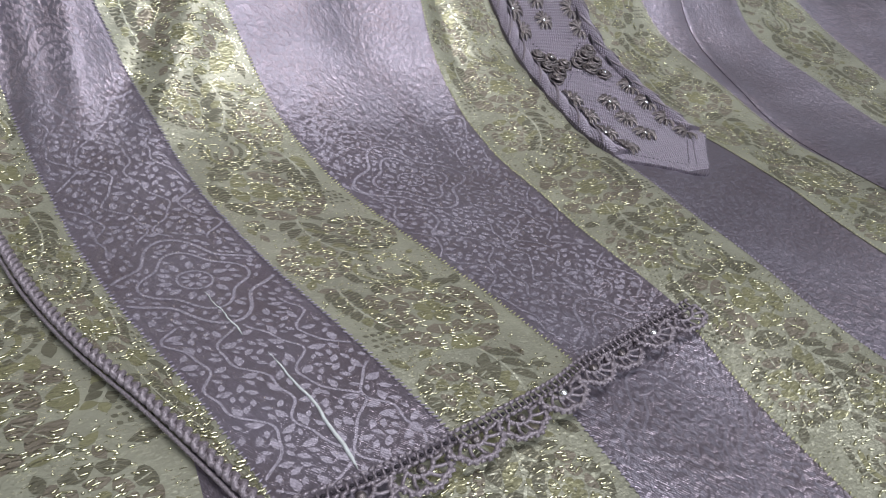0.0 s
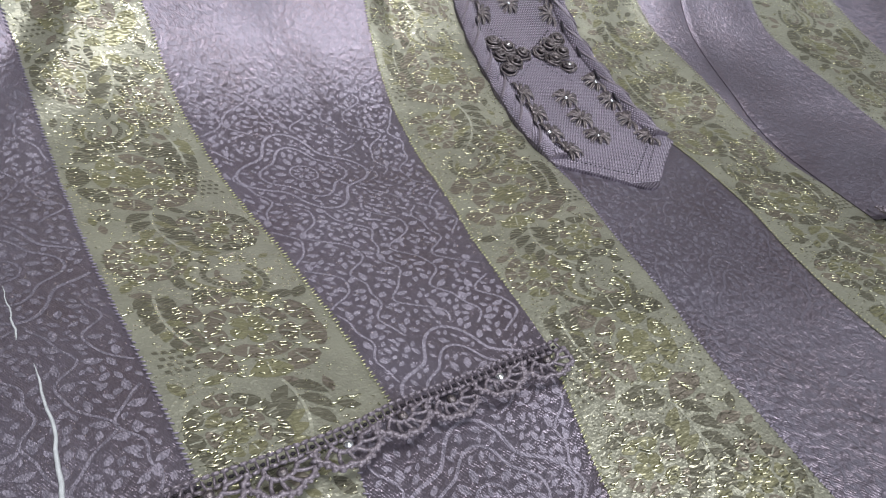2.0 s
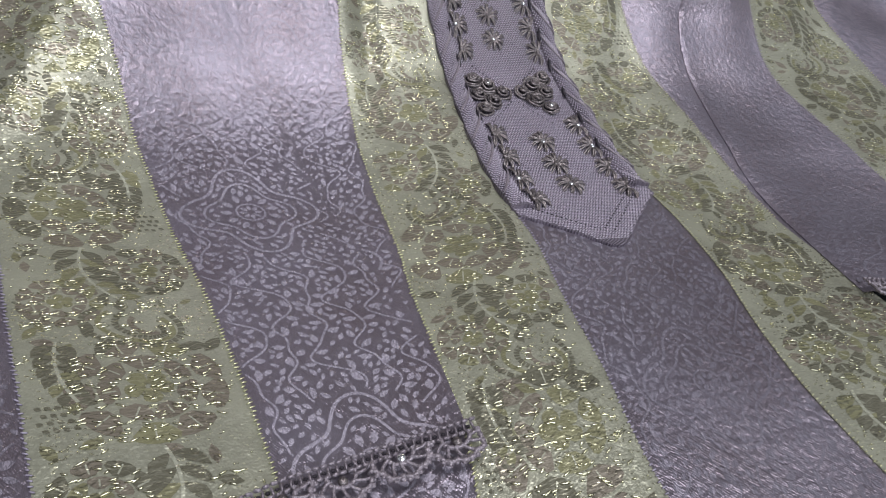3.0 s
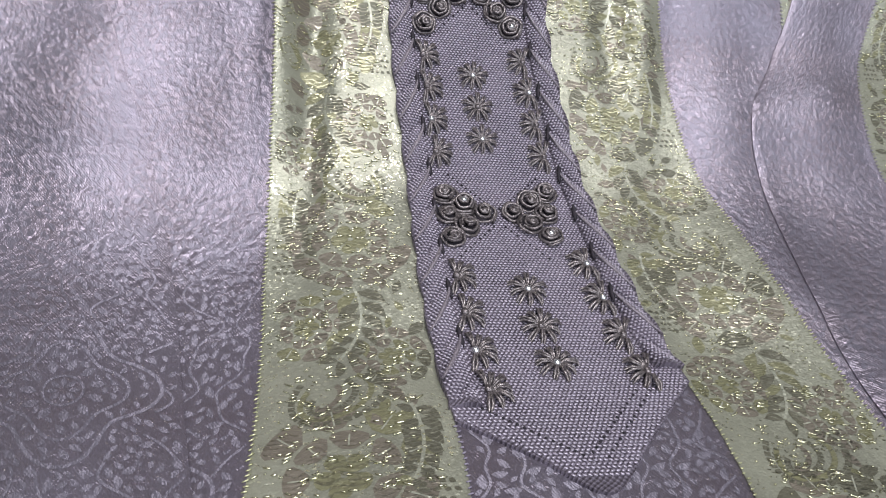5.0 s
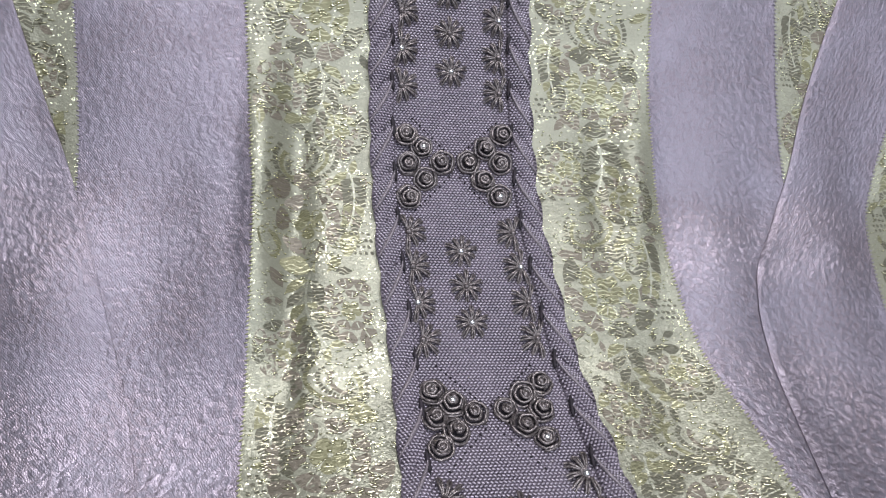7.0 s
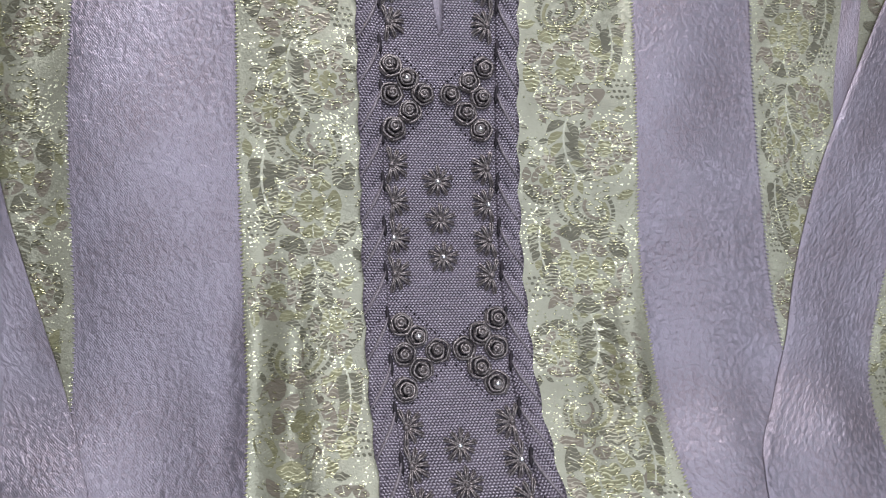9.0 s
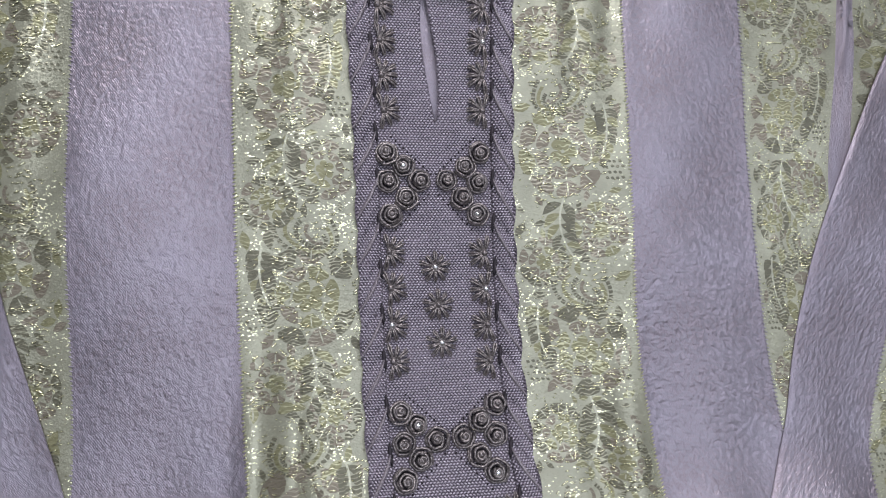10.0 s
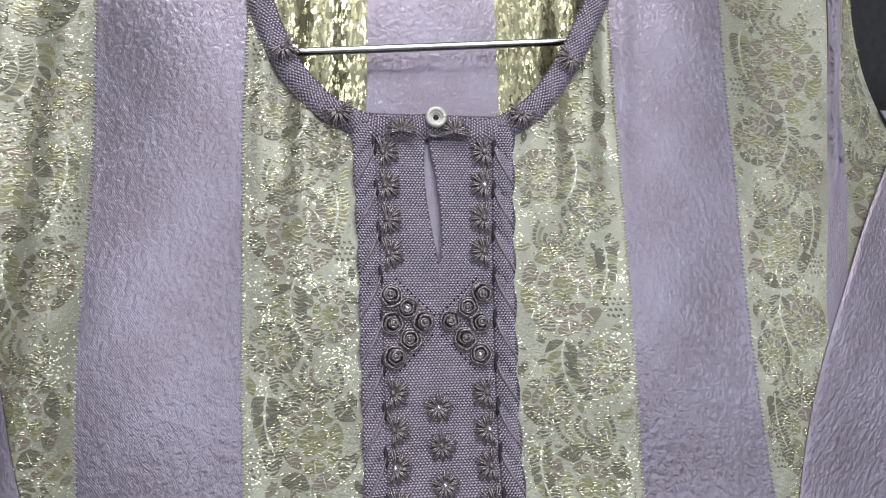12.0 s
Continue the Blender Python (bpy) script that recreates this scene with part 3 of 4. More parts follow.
def jacquard(width, top, bottom, phase, seed):
    """Dense leafy scrolls with a small rosette in a lobed frame every repeat."""
    rnd = random.Random(seed)
    g = Figure()
    mid, rep = width / 2, 0.158
    centres = [phase + rep * k for k in range(-5, 6) if top - 0.05 < phase + rep * k < bottom + 0.05]
    taken = {}

    def room_for(u, v, r):
        i, j = int(u // 0.006), int(v // 0.006)
        return all((u - a) ** 2 + (v - b) ** 2 > (r + c) ** 2 for p in (-1, 0, 1) for q in (-1, 0, 1) for a, b, c in taken.get((i + p, j + q), ()))

    def take(u, v, r):
        taken.setdefault((int(u // 0.006), int(v // 0.006)), []).append((u, v, r))

    def stroke(pts, w):
        g.ribbon(pts, w)
        for a, b in pts:
            take(a, b, w / 2 + 0.0002)

    def put(u, v, ang, length, width_, bend=0.0):
        g.leaf(u, v, ang, length, width_, bend)
        for f in (0.3, 0.7):
            take(u + f * length * math.cos(ang), v + f * length * math.sin(ang), width_ * 0.42)

    for c in centres:
        stroke([(mid + 0.0066 * math.cos(a), c + 0.0066 * math.sin(a)) for a in np.linspace(0, 2 * math.pi, 25)], 0.001)
        for i in range(8):
            a = 2 * math.pi * i / 8
            put(mid + 0.0015 * math.cos(a), c + 0.0015 * math.sin(a), a, 0.0042, 0.0022)
        for i in range(11):
            a = 2 * math.pi * (i + 0.5) / 11
            put(mid + 0.0083 * math.cos(a), c + 0.0083 * math.sin(a), a + 0.25, 0.0062, 0.0034)
        for r0, w, amp in ((0.0185, 0.0012, 0.16), (0.027, 0.0015, 0.2)):
            stroke([(mid + r0 * (1 + amp * math.cos(4 * a)) * math.cos(a), c + r0 * (1 + amp * math.cos(4 * a)) * math.sin(a)) for a in np.linspace(0, 2 * math.pi, 73)], w)

    def free(u, v, r=0.031):
        return all(((u - mid) / r) ** 2 + ((v - c) / (r * 1.1)) ** 2 > 1 for c in centres)

    lanes = max(3, round(width / 0.0155))
    for i in range(lanes):
        u0, ph, per = width * (i + 0.5) / lanes, rnd.uniform(0, 6.28), rnd.uniform(0.03, 0.042)
        amp, line_, v, k = 0.0066, [], top, 0
        while v < bottom:
            u = u0 + amp * math.sin(2 * math.pi * v / per + ph) * (0.75 + 0.4 * math.sin(v * 61 + ph)) + 0.003 * math.sin(v * 90 + i) + 0.0012 * math.sin(v * 410 + 3 * i)
            if free(u, v):
                line_.append((u, v))
            else:
                if len(line_) > 3:
                    stroke(line_, 0.0010)
                line_ = []
            if k % 5 == 0 and free(u, v, 0.033):
                slope = math.atan2(1, amp * 2 * math.pi / per * math.cos(2 * math.pi * v / per + ph))
                side = 1 if (k // 5) % 2 else -1
                put(u + 0.001 * side, v, slope + math.pi + side * rnd.uniform(0.6, 1.1), rnd.uniform(0.005, 0.0072), rnd.uniform(0.0027, 0.0037), 0.08 * side)
            v += 0.0012
            k += 1
        if len(line_) > 3:
            stroke(line_, 0.0010)
    # small leaves in what is left
    for _ in range(int(26000 * (bottom - top) * width / 0.08)):
        u, v = rnd.uniform(0.003, width - 0.003), rnd.uniform(top, bottom)
        size = rnd.uniform(0.0034, 0.0056)
        ang = rnd.choice((0.9, 2.2, 4.0, 5.4)) + rnd.uniform(-0.4, 0.4)
        cu, cv = u + 0.5 * size * math.cos(ang), v + 0.5 * size * math.sin(ang)
        if room_for(cu, cv, size * 0.42):
            put(u, v, ang, size, size * 0.52, rnd.uniform(-0.1, 0.1))
    return g


def brocade(width, top, bottom, phase, seed):
    """Crowded flowers, feathered leaves and scrolls of the gold tissue, in several thread colours, and the spots that loose metal threads cross."""
    rnd = random.Random(seed)
    ochre, brown, olive, pale = Figure(), Figure(), Figure(), Figure()
    rep = 0.118
    threads, taken = [], []

    def petal(f, u, v, ang, length, w, bend=0.0):
        f.leaf(u, v, ang, length, w, bend)
        taken.append((u + 0.5 * length * math.cos(ang), v + 0.5 * length * math.sin(ang), 0.5 * w + 0.1 * length))

    def flower(u, v, r):
        turn, tone = rnd.uniform(0, 1), rnd.random()
        for n, r0, ln, kinds in ((5, 0.04, 0.28, (ochre,)), (7, 0.36, 0.28, (ochre, brown) if tone < 0.5 else (brown,)), (9, 0.67, 0.36, (olive, olive, brown) if tone < 0.6 else (brown, brown, ochre))):
            for i in range(n):
                a = turn + 2 * math.pi * (i + rnd.uniform(-0.08, 0.08)) / n
                wide = 2 * math.pi * (r0 + 0.58 * ln) * r / n * 0.97
                f = rnd.choice(kinds)
                f.petal(u + r0 * r * math.cos(a), v + r0 * r * math.sin(a), a + rnd.uniform(-0.1, 0.1), ln * r, wide)
                if r0 > 0.3:
                    pale.ribbon([(u + q * r * math.cos(a), v + q * r * math.sin(a)) for q in (r0 + 0.05, r0 + 0.15, r0 + ln - 0.06)], 0.0006)
        taken.append((u, v, 1.02 * r))
        threads.append((u, v, 1.05 * r))

    def spray(u, v, ang, length, curl, size=0.012):
        pts, a, n = [], ang, 14
        for i in range(n):
            pts.append((u, v))
            u, v = u + length / n * math.cos(a), v + length / n * math.sin(a)
            a += curl / n
            if i % 2 == 0:
                for side in (-1, 1):
                    petal(rnd.choice((olive, olive, ochre)), u, v, a + side * 0.8, size * (1 - 0.45 * i / n), 0.0056 * (1 - 0.3 * i / n), 0.12 * side)
        pale.ribbon(pts, 0.0012)

    def scroll(u, v, r, flip):
        for rad, f in ((1.0, olive), (0.74, ochre), (0.48, olive), (0.24, brown)):
            pts = [(u + flip * r * rad * (math.cos(a) * (1.3 - 0.2 * a)), v + 0.8 * r * rad * math.sin(a) + 0.15 * r * a * (1 - rad)) for a in np.linspace(-0.9, 3.7, 24)]
            if f is olive:
                for a, b in zip(pts, pts[1:]):
                    f.ribbon([a, ((a[0] + b[0] * 3) / 4, (a[1] + b[1] * 3) / 4)], 0.0024)
            else:
                f.ribbon(pts, 0.0021)
        taken.append((u, v, r))
        threads.append((u, v, r))

    def dots(u, v):
        for i in range(4):
            for j in range(4):
                olive.leaf(u + (j - 2) * 0.0031 + (i % 2) * 0.0015, v + (i - 2) * 0.0034, rnd.uniform(0.2, 0.9), 0.0026, 0.0019)
        taken.append((u, v, 0.008))

    for k in range(-6, 8):
        v = phase + rep * k
        if not top - 0.08 < v < bottom + 0.08:
            continue
        side = 1 if k % 2 else -1
        mid = width / 2
        flower(mid + side * 0.06 * width, v, 0.0275 + rnd.uniform(-0.002, 0.002))
        flower(mid - side * 0.24 * width, v + 0.047, 0.0165)
        flower(mid + side * 0.24 * width, v + 0.066, 0.015)
        spray(mid + side * 0.06 * width, v + 0.028, math.pi / 2 - side * 0.35, 0.044, side * 1.3, 0.014)
        spray(mid - side * 0.30 * width, v - 0.028, math.pi / 2 + side * 0.25, 0.036, -side * 0.8, 0.010)
        scroll(mid - side * 0.14 * width, v + 0.082, 0.017, side)
        dots(mid - side * 0.36 * width, v + 0.012)
        for _ in range(240):
            u1, v1 = mid + rnd.gauss(0, 0.25) * width, v + rnd.uniform(-0.02, rep - 0.02)
            size = rnd.uniform(0.0055, 0.0125)
            if abs(u1 - mid) < 0.46 * width and all((u1 - a) ** 2 + (v1 - b) ** 2 > (c + 0.27 * size) ** 2 for a, b, c in taken[-260:]):
                ang = rnd.uniform(0, 6.28)
                petal(rnd.choice((olive, ochre, brown)), u1 - 0.5 * size * math.cos(ang), v1 - 0.5 * size * math.sin(ang), ang, size, size * 0.5)
                if rnd.random() < 0.3:
                    threads.append((u1, v1, 0.006))
    return ochre, brown, olive, pale, threads


def metal_threads(name, left, right, height, width, top, bottom, spots, parent, seed, count):
    """Loose bright metal threads, arched over the figures and in fine slanting rows on the plain ground."""
    rnd = random.Random(seed)
    rows = []
    weights = [r * r for _, _, r in spots]
    while len(rows) < count:
        if spots and rnd.random() < 0.72:
            u0, v0, r = rnd.choices(spots, weights)[0]
            a, q = rnd.uniform(0, 6.28), r * math.sqrt(rnd.random())
            u, v = u0 + q * math.cos(a), v0 + q * math.sin(a)
            v = round(v / 0.0016) * 0.0016
            size, turn = rnd.uniform(0.0009, 0.0024), 0.5 * math.cos(u * 2 * math.pi / 0.0085 + v * 95) + rnd.uniform(-0.08, 0.14)
        else:
            u, v = rnd.uniform(0.002, width - 0.002), rnd.uniform(-0.42, 0.6)
            u = (round((u + 0.35 * v) / 0.0052) * 0.0052 - 0.35 * v) + rnd.uniform(-0.0004, 0.0004)
            v = round(v / 0.002) * 0.002
            size, turn = rnd.uniform(0.0004, 0.0008), rnd.uniform(-0.1, 0.5)
        if not 0.0015 < u < width - 0.0015:
            continue
        rows.append((u, v, size, turn))
    r = np.array(rows)
    wl, wr = left(r[:, 1]), right(r[:, 1])
    x = wl + (wr - wl) * r[:, 0] / width
    lo, hi = (f(x) if callable(f) else np.full_like(x, f) for f in (top, bottom))
    ok = (r[:, 1] > lo + 0.003) & (r[:, 1] < hi - 0.003)
    h = height(x, r[:, 1], r[:, 0] / width) if callable(height) else np.full_like(x, height)
    r, x, h = r[ok], x[ok], h[ok]
    return beads_on(name, np.c_[x, r[:, 1], h + 0.0004, r[:, 3], r[:, 2], np.full(len(x), 0.00045), np.full(len(x), 0.00036)], GLINT, parent)


def dress(kind, left, right, height, width, top, bottom, parent, seed, phase=0.0, count=2600):
    """Woven figures for one strip of cloth."""
    count = int(count * 1.15)
    lo = -0.42 if callable(top) else top
    hi = 0.45 if callable(bottom) else bottom
    if kind == "lilac":
        jacquard(width, lo, hi, phase, seed).weave("woven_leaves", left, right, height, width, top, bottom, FIGURE, parent)
    else:
        ochre, brown, olive, pale, spots = brocade(width, lo, hi, phase, seed)
        ochre.weave("woven_petals", left, right, height, width, top, bottom, OCHRE, parent, 0.00010)
        brown.weave("woven_petals", left, right, height, width, top, bottom, BROWN, parent, 0.00007)
        olive.weave("woven_leaves", left, right, height, width, top, bottom, OLIVE, parent, 0.00013)
        pale.weave("woven_stem_work", left, right, height, width, top, bottom, PALE, parent, 0.00016)
        metal_threads("metal_threads", left, right, height, width, top, bottom, spots, parent, seed, count)


dress("lilac", GL2, GL1, 0.0, 0.084, -.42, .55, tunic, 1, 0.10)
dress("gold", GL1, PL, 0.0, 0.066, neck_cut, .55, tunic, 2, 0.02, 3600)
dress("lilac", PL, PR, -0.0005, 0.094, .17, .55, tunic, 3, 0.365)
dress("gold", PR, GR1, 0.0, 0.072, neck_cut, .55, tunic, 4, 0.055, 3800)
dress("lilac", GR1, GR2, 0.0, 0.076, -.42, .3, tunic, 5, -0.02)
dress("gold", GR2, ARM_R, 0.0, 0.074, -.42, .3, tunic, 6, 0.03, 2400)
dress("gold", ARM_L, GL2, 0.0, 0.08, -.42, .55, tunic, 7, 0.0, 4200)
dress("lilac", MID_L, ARM_L, 0.0, 0.058, -.42, .55, tunic, 8, 0.0)
dress("gold", lambda s: (OUT_L(s) + MID_L(s)) / 2, MID_L, 0.0, 0.1, .15, .55, tunic, 17, 0.085, 2600)
dress("lilac", SLG_R, SL, hl, 0.078, -.34, LACE_S, left_sleeve, 9, 0.212)
dress("gold", SLG_L, SLG_R, hl, 0.072, -.34, LACE_S, left_sleeve, 10, 0.205, 4200)
dress("lilac", SLV_L, SLG_L, hl, 0.062, -.34, LACE_S, left_sleeve, 11, 0.11)
dress("gold", CORD_X, SLV_L, hl, 0.04, -.34, lambda x: np.minimum(LACE_S(x), .397), left_sleeve, 12, 0.05, 1500)
dress("lilac", SR, SRG1, hr, 0.085, -.34, hem_r, right_sleeve, 13, 0.15)
dress("gold", SRG1, SRG2, hr, 0.085, -.34, hem_r, right_sleeve, 14, 0.12, 2600)
dress("lilac", SRG2, SRO, hr, 0.085, -.3, hem_r, right_sleeve, 15, 0.1)

metal_threads("metal_threads", BK0, BKL, -0.026, 0.11, -.42, -.22, [], back, 31, 2600)
metal_threads("metal_threads", BKR, BK1, -0.026, 0.11, -.42, -.22, [], back, 32, 2600)
jacquard(0.085, -.42, -.22, -0.36, 33).weave("woven_leaves", BKL, BKR, -0.026, 0.085, -.42, -.22, FIGURE, back)

dress("gold", SEW_R, SHO, -0.001, 0.05, -.42, -.12, right_sleeve, 16, 0.0, 700)
dress("lilac", ARM_R, SEW_R, 0.0022, 0.014, -.42, -.26, tunic, 18, 0.3)

# ---- seams ----


def seam(name, at, top, bottom, height, material, step_, length, lean, parent, width=0.0004):
    ss = np.arange(top, bottom, step_)
    x = at(ss)
    h = height(x, ss, np.zeros_like(x)) if callable(height) else np.full_like(x, height)
    rnd = np.random.RandomState(len(ss))
    n = len(ss)
    rows = np.c_[x + rnd.normal(0, 0.00025, n), ss, h + 0.0006, lean + rnd.normal(0, 0.15, n), length * rnd.uniform(0.7, 1.2, n), np.full(n, width), np.full(n, 0.0005)]
    return beads_on(name, rows, material, parent)


seam("seam_stitches", GL1, -.42, .55, 0.0, STITCH_GOLD, 0.0021, 0.0013, 0.35, tunic)
seam("seam_stitches", GR1, -.42, .25, 0.0, STITCH_GOLD, 0.0021, 0.0013, 0.35, tunic)
seam("seam_stitches", GL2, -.42, .55, 0.0, STITCH_LILAC, 0.0025, 0.0012, -0.3, tunic)
seam("seam_stitches", GR2, -.42, .25, 0.0, STITCH_LILAC, 0.0025, 0.0012, -0.3, tunic)
seam("seam_stitches", PL, .24, .55, 0.0, STITCH_LILAC, 0.0023, 0.0012, 0.3, tunic)
seam("seam_stitches", PR, .215, .55, 0.0, STITCH_GOLD, 0.0022, 0.0012, 0.3, tunic)
seam("seam_stitches", SLG_R, -.3, .37, hl, STITCH_GOLD, 0.0021, 0.0013, 0.35, left_sleeve)
seam("seam_stitches", SLG_L, -.3, .385, hl, STITCH_LILAC, 0.0021, 0.0013, -0.35, left_sleeve)
seam("seam_stitches", SLV_L, -.3, .39, hl, STITCH_LILAC, 0.0025, 0.0012, 0.3, left_sleeve)
seam("seam_stitches", SRG1, -.3, .33, hr, STITCH_LILAC, 0.0025, 0.0012, 0.3, right_sleeve)
seam("seam_stitches", SRG2, -.25, .35, hr, STITCH_GOLD, 0.0025, 0.0012, 0.3, right_sleeve)

# ---- placket: cabled borders, eyelets, beaded flowers and roses ----
CABLE = 0.0258


def border(side):
    edge = PL if side < 0 else PR

    def wave(s):
        return 0.0016 * np.abs(np.sin(np.pi * s / CABLE + 0.6))

    def out(s):
        return edge(s) + side * wave(s)

    def inn(s):
        return edge(s) - side * 0.0125

    def height(x, s, a):
        t = np.abs(x - edge(s)) / 0.0125
        q = np.abs(np.sin(np.pi * (s / CABLE + 0.55 * t)))
        return hp + 0.0004 + 0.0034 * q ** 0.55 * np.clip(np.sin(np.pi * np.clip(t * 0.97 + 0.03, 0, 1)), 0, 1) ** 0.6
    lo, hi = (inn, out) if side > 0 else (out, inn)
    sheet("cable_border", lo, hi, -.282, .232 if side < 0 else .212, height, KNIT_SHADE, tunic, "twisted knitted cable edge", nx=16, ns=520, width=0.0125, thick=0.003, fold=0.3)
    rows, cords = [], []
    for k in range(22):
        s0 = -0.268 + CABLE * k
        if s0 > (.215 if side < 0 else .195):
            break
        rows.append((edge(s0) - side * 0.0118, s0, hp + 0.0021, math.pi / 2 - side * 0.1, 0.0066, 0.0013, 0.0011))
        t = np.linspace(0, 1, 12)
        sx = s0 + 0.024 * t
        xx = edge(sx) - side * (0.0115 - 0.0125 * t ** 1.4)
        hh = hp + 0.0030 + 0.0010 * np.sin(np.pi * t)
        cords.append(tube(place(xx, sx, hh, 0.3), 0.0004 + 0.0006 * np.sin(np.pi * t)))
    # near-black pills laid on the knit in place of the slits' shade
    for r in rows:
        beads_on("border_slit_shade", [r], DARK, tunic, fold=0.3)
    knots = []
    for j, s0 in enumerate(np.arange(-.280, .21 if side > 0 else .23, 0.0015)):
        for i in range(7):
            x = float(edge(s0)) - side * (0.0002 + 0.00172 * (i + 0.5 * (j % 2)))
            knots.append((x, s0, float(height(np.array(x), np.array(s0), 0)) + 0.0001, (0.75 if j % 2 else 0.2) * side, 0.0010, 0.00055, 0.0004))
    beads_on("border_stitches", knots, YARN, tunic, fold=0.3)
    for c in cords:
        part("cable_twist", c, CORD, tunic)


border(-1)
border(1)


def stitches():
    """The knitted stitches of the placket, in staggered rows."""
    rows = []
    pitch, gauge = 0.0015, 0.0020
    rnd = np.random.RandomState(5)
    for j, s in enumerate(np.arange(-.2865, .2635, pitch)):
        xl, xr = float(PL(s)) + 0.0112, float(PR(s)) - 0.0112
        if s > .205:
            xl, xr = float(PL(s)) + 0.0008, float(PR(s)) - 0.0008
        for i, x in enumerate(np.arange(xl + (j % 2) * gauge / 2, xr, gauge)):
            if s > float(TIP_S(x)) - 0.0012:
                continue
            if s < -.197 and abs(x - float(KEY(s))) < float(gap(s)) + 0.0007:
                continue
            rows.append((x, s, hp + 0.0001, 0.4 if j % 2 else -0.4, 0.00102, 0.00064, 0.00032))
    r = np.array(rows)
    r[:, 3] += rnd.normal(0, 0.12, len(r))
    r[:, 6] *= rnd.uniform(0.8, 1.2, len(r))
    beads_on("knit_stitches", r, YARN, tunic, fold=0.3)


stitches()


def eyelets(points, size=0.0007):
    # dark dots on the surface stand for the shade inside each eyelet
    beads_on("eyelet_shade", [(x, s, hp + 0.0003, 0.0, size, size, 0.0004) for x, s in points], DARK, tunic, fold=0.3)


def line(x0, s0, x1, s1, n):
    return [(x0 + (x1 - x0) * i / (n - 1), s0 + (s1 - s0) * i / (n - 1)) for i in range(n)]


eyelets(line(-.0205, .2295, .0175, .2545, 17) + line(.0215, .2535, .05, .2245, 14) + line(.027, .2555, .0585, .222, 14))


def ray_flower(petals, spread, start):
    """Beaded petals round a centre; unit is metres."""
    pieces = []
    for i in range(petals):
        a = start + spread * (i / (petals if spread > 6 else petals - 1))
        for off in (-0.1, 0.1):
            b = a + off
            r0, r1 = 0.0016, 0.0084 if i % 2 else 0.0094
            pts = [(r * math.cos(b + (off * 0.8 if q == 0 else -off * 0.55 if q == 3 else 0)), r * math.sin(b), z) for q, (r, z) in enumerate(((r0, 0.001), (r0 + 0.0018, 0.0024), (r1 - 0.0018, 0.0023), (r1, 0.0003)))]
            pieces.append(tube(pts, np.array([0.00035, 0.00066, 0.0007, 0.0004]), 5))
    mesh = bpy.data.meshes.new("beaded_flower")
    p, f = joined(pieces)
    mesh.from_pydata([tuple(map(float, q)) for q in p], [], f)
    mesh.materials.append(BEAD)
    return mesh


def knob(name, radius, material, high=0.8):
    bm = bmesh.new()
    bmesh.ops.create_uvsphere(bm, u_segments=10, v_segments=7, radius=radius)
    for v in bm.verts:
        v.co.z *= high
    mesh = bpy.data.meshes.new(name)
    bm.to_mesh(mesh)
    bm.free()
    mesh.materials.append(material)
    return mesh


def rose_mesh(seed):
    rnd = random.Random(seed)
    pieces = []
    for turn0, r0, r1, z0, z1, turns in ((0, 0.0054, 0.0046, 0.0009, 0.0019, 1.2), (1.3, 0.0037, 0.0030, 0.0024, 0.0033, 1.15), (2.9, 0.0022, 0.0013, 0.0036, 0.0044, 1.2)):
        pts = []
        ox, oy, tip, way = rnd.uniform(-0.0005, 0.0005), rnd.uniform(-0.0005, 0.0005), rnd.uniform(0.1, 0.3), rnd.uniform(0, 6.28)
        for t in np.linspace(0, 1, 20):
            a = turn0 + t * turns * 2 * math.pi + rnd.uniform(-0.05, 0.05)
            r = (r0 + (r1 - r0) * t) * (1 + 0.05 * math.cos(5 * a))
            pts.append((ox + r * math.cos(a), oy + r * math.sin(a), z0 + (z1 - z0) * t + tip * r * math.cos(a - way)))
        pieces.append(tube(pts, 0.00068, 6))
    # base cone coloured near-black for the shade between the rings
    base, k = [(0, 0, 0.0014)], 14
    base += [(0.0046 * math.cos(2 * math.pi * i / k), 0.0046 * math.sin(2 * math.pi * i / k), 0.0002) for i in range(k)]
    pieces.append((np.array(base), [(0, 1 + i, 1 + (i + 1) % k) for i in range(k)]))
    p, f = joined(pieces)
    mesh = bpy.data.meshes.new("beaded_rose")
    mesh.from_pydata([tuple(map(float, q)) for q in p], [], f)
    mesh.materials.append(BEAD)
    mesh.materials.append(DARK)
    for poly in mesh.polygons[-k:]:
        poly.material_index = 1
    return mesh


FULL = ray_flower(10, 2 * math.pi, 0.0)
HALF = ray_flower(7, math.radians(205), math.radians(-102))
ROSES = [rose_mesh(i) for i in range(4)]
DARK_KNOB, CLEAR_KNOB = knob("bead", 0.0017, BEAD), knob("bead", 0.0017, CRYSTAL)


def bead_thing(name, mesh, x, s, turn, size, clear=False, h=hp, fold=0.3, lift=0.0012):
    m = matrix_at(x, s, h, turn, size, fold)
    ob = part(name, mesh, BEAD, tunic)
    ob.matrix_world = m
    b = part("bead", CLEAR_KNOB if clear else DARK_KNOB, BEAD, ob)
    b.matrix_world = m @ pose(0, 0, lift)
    return ob


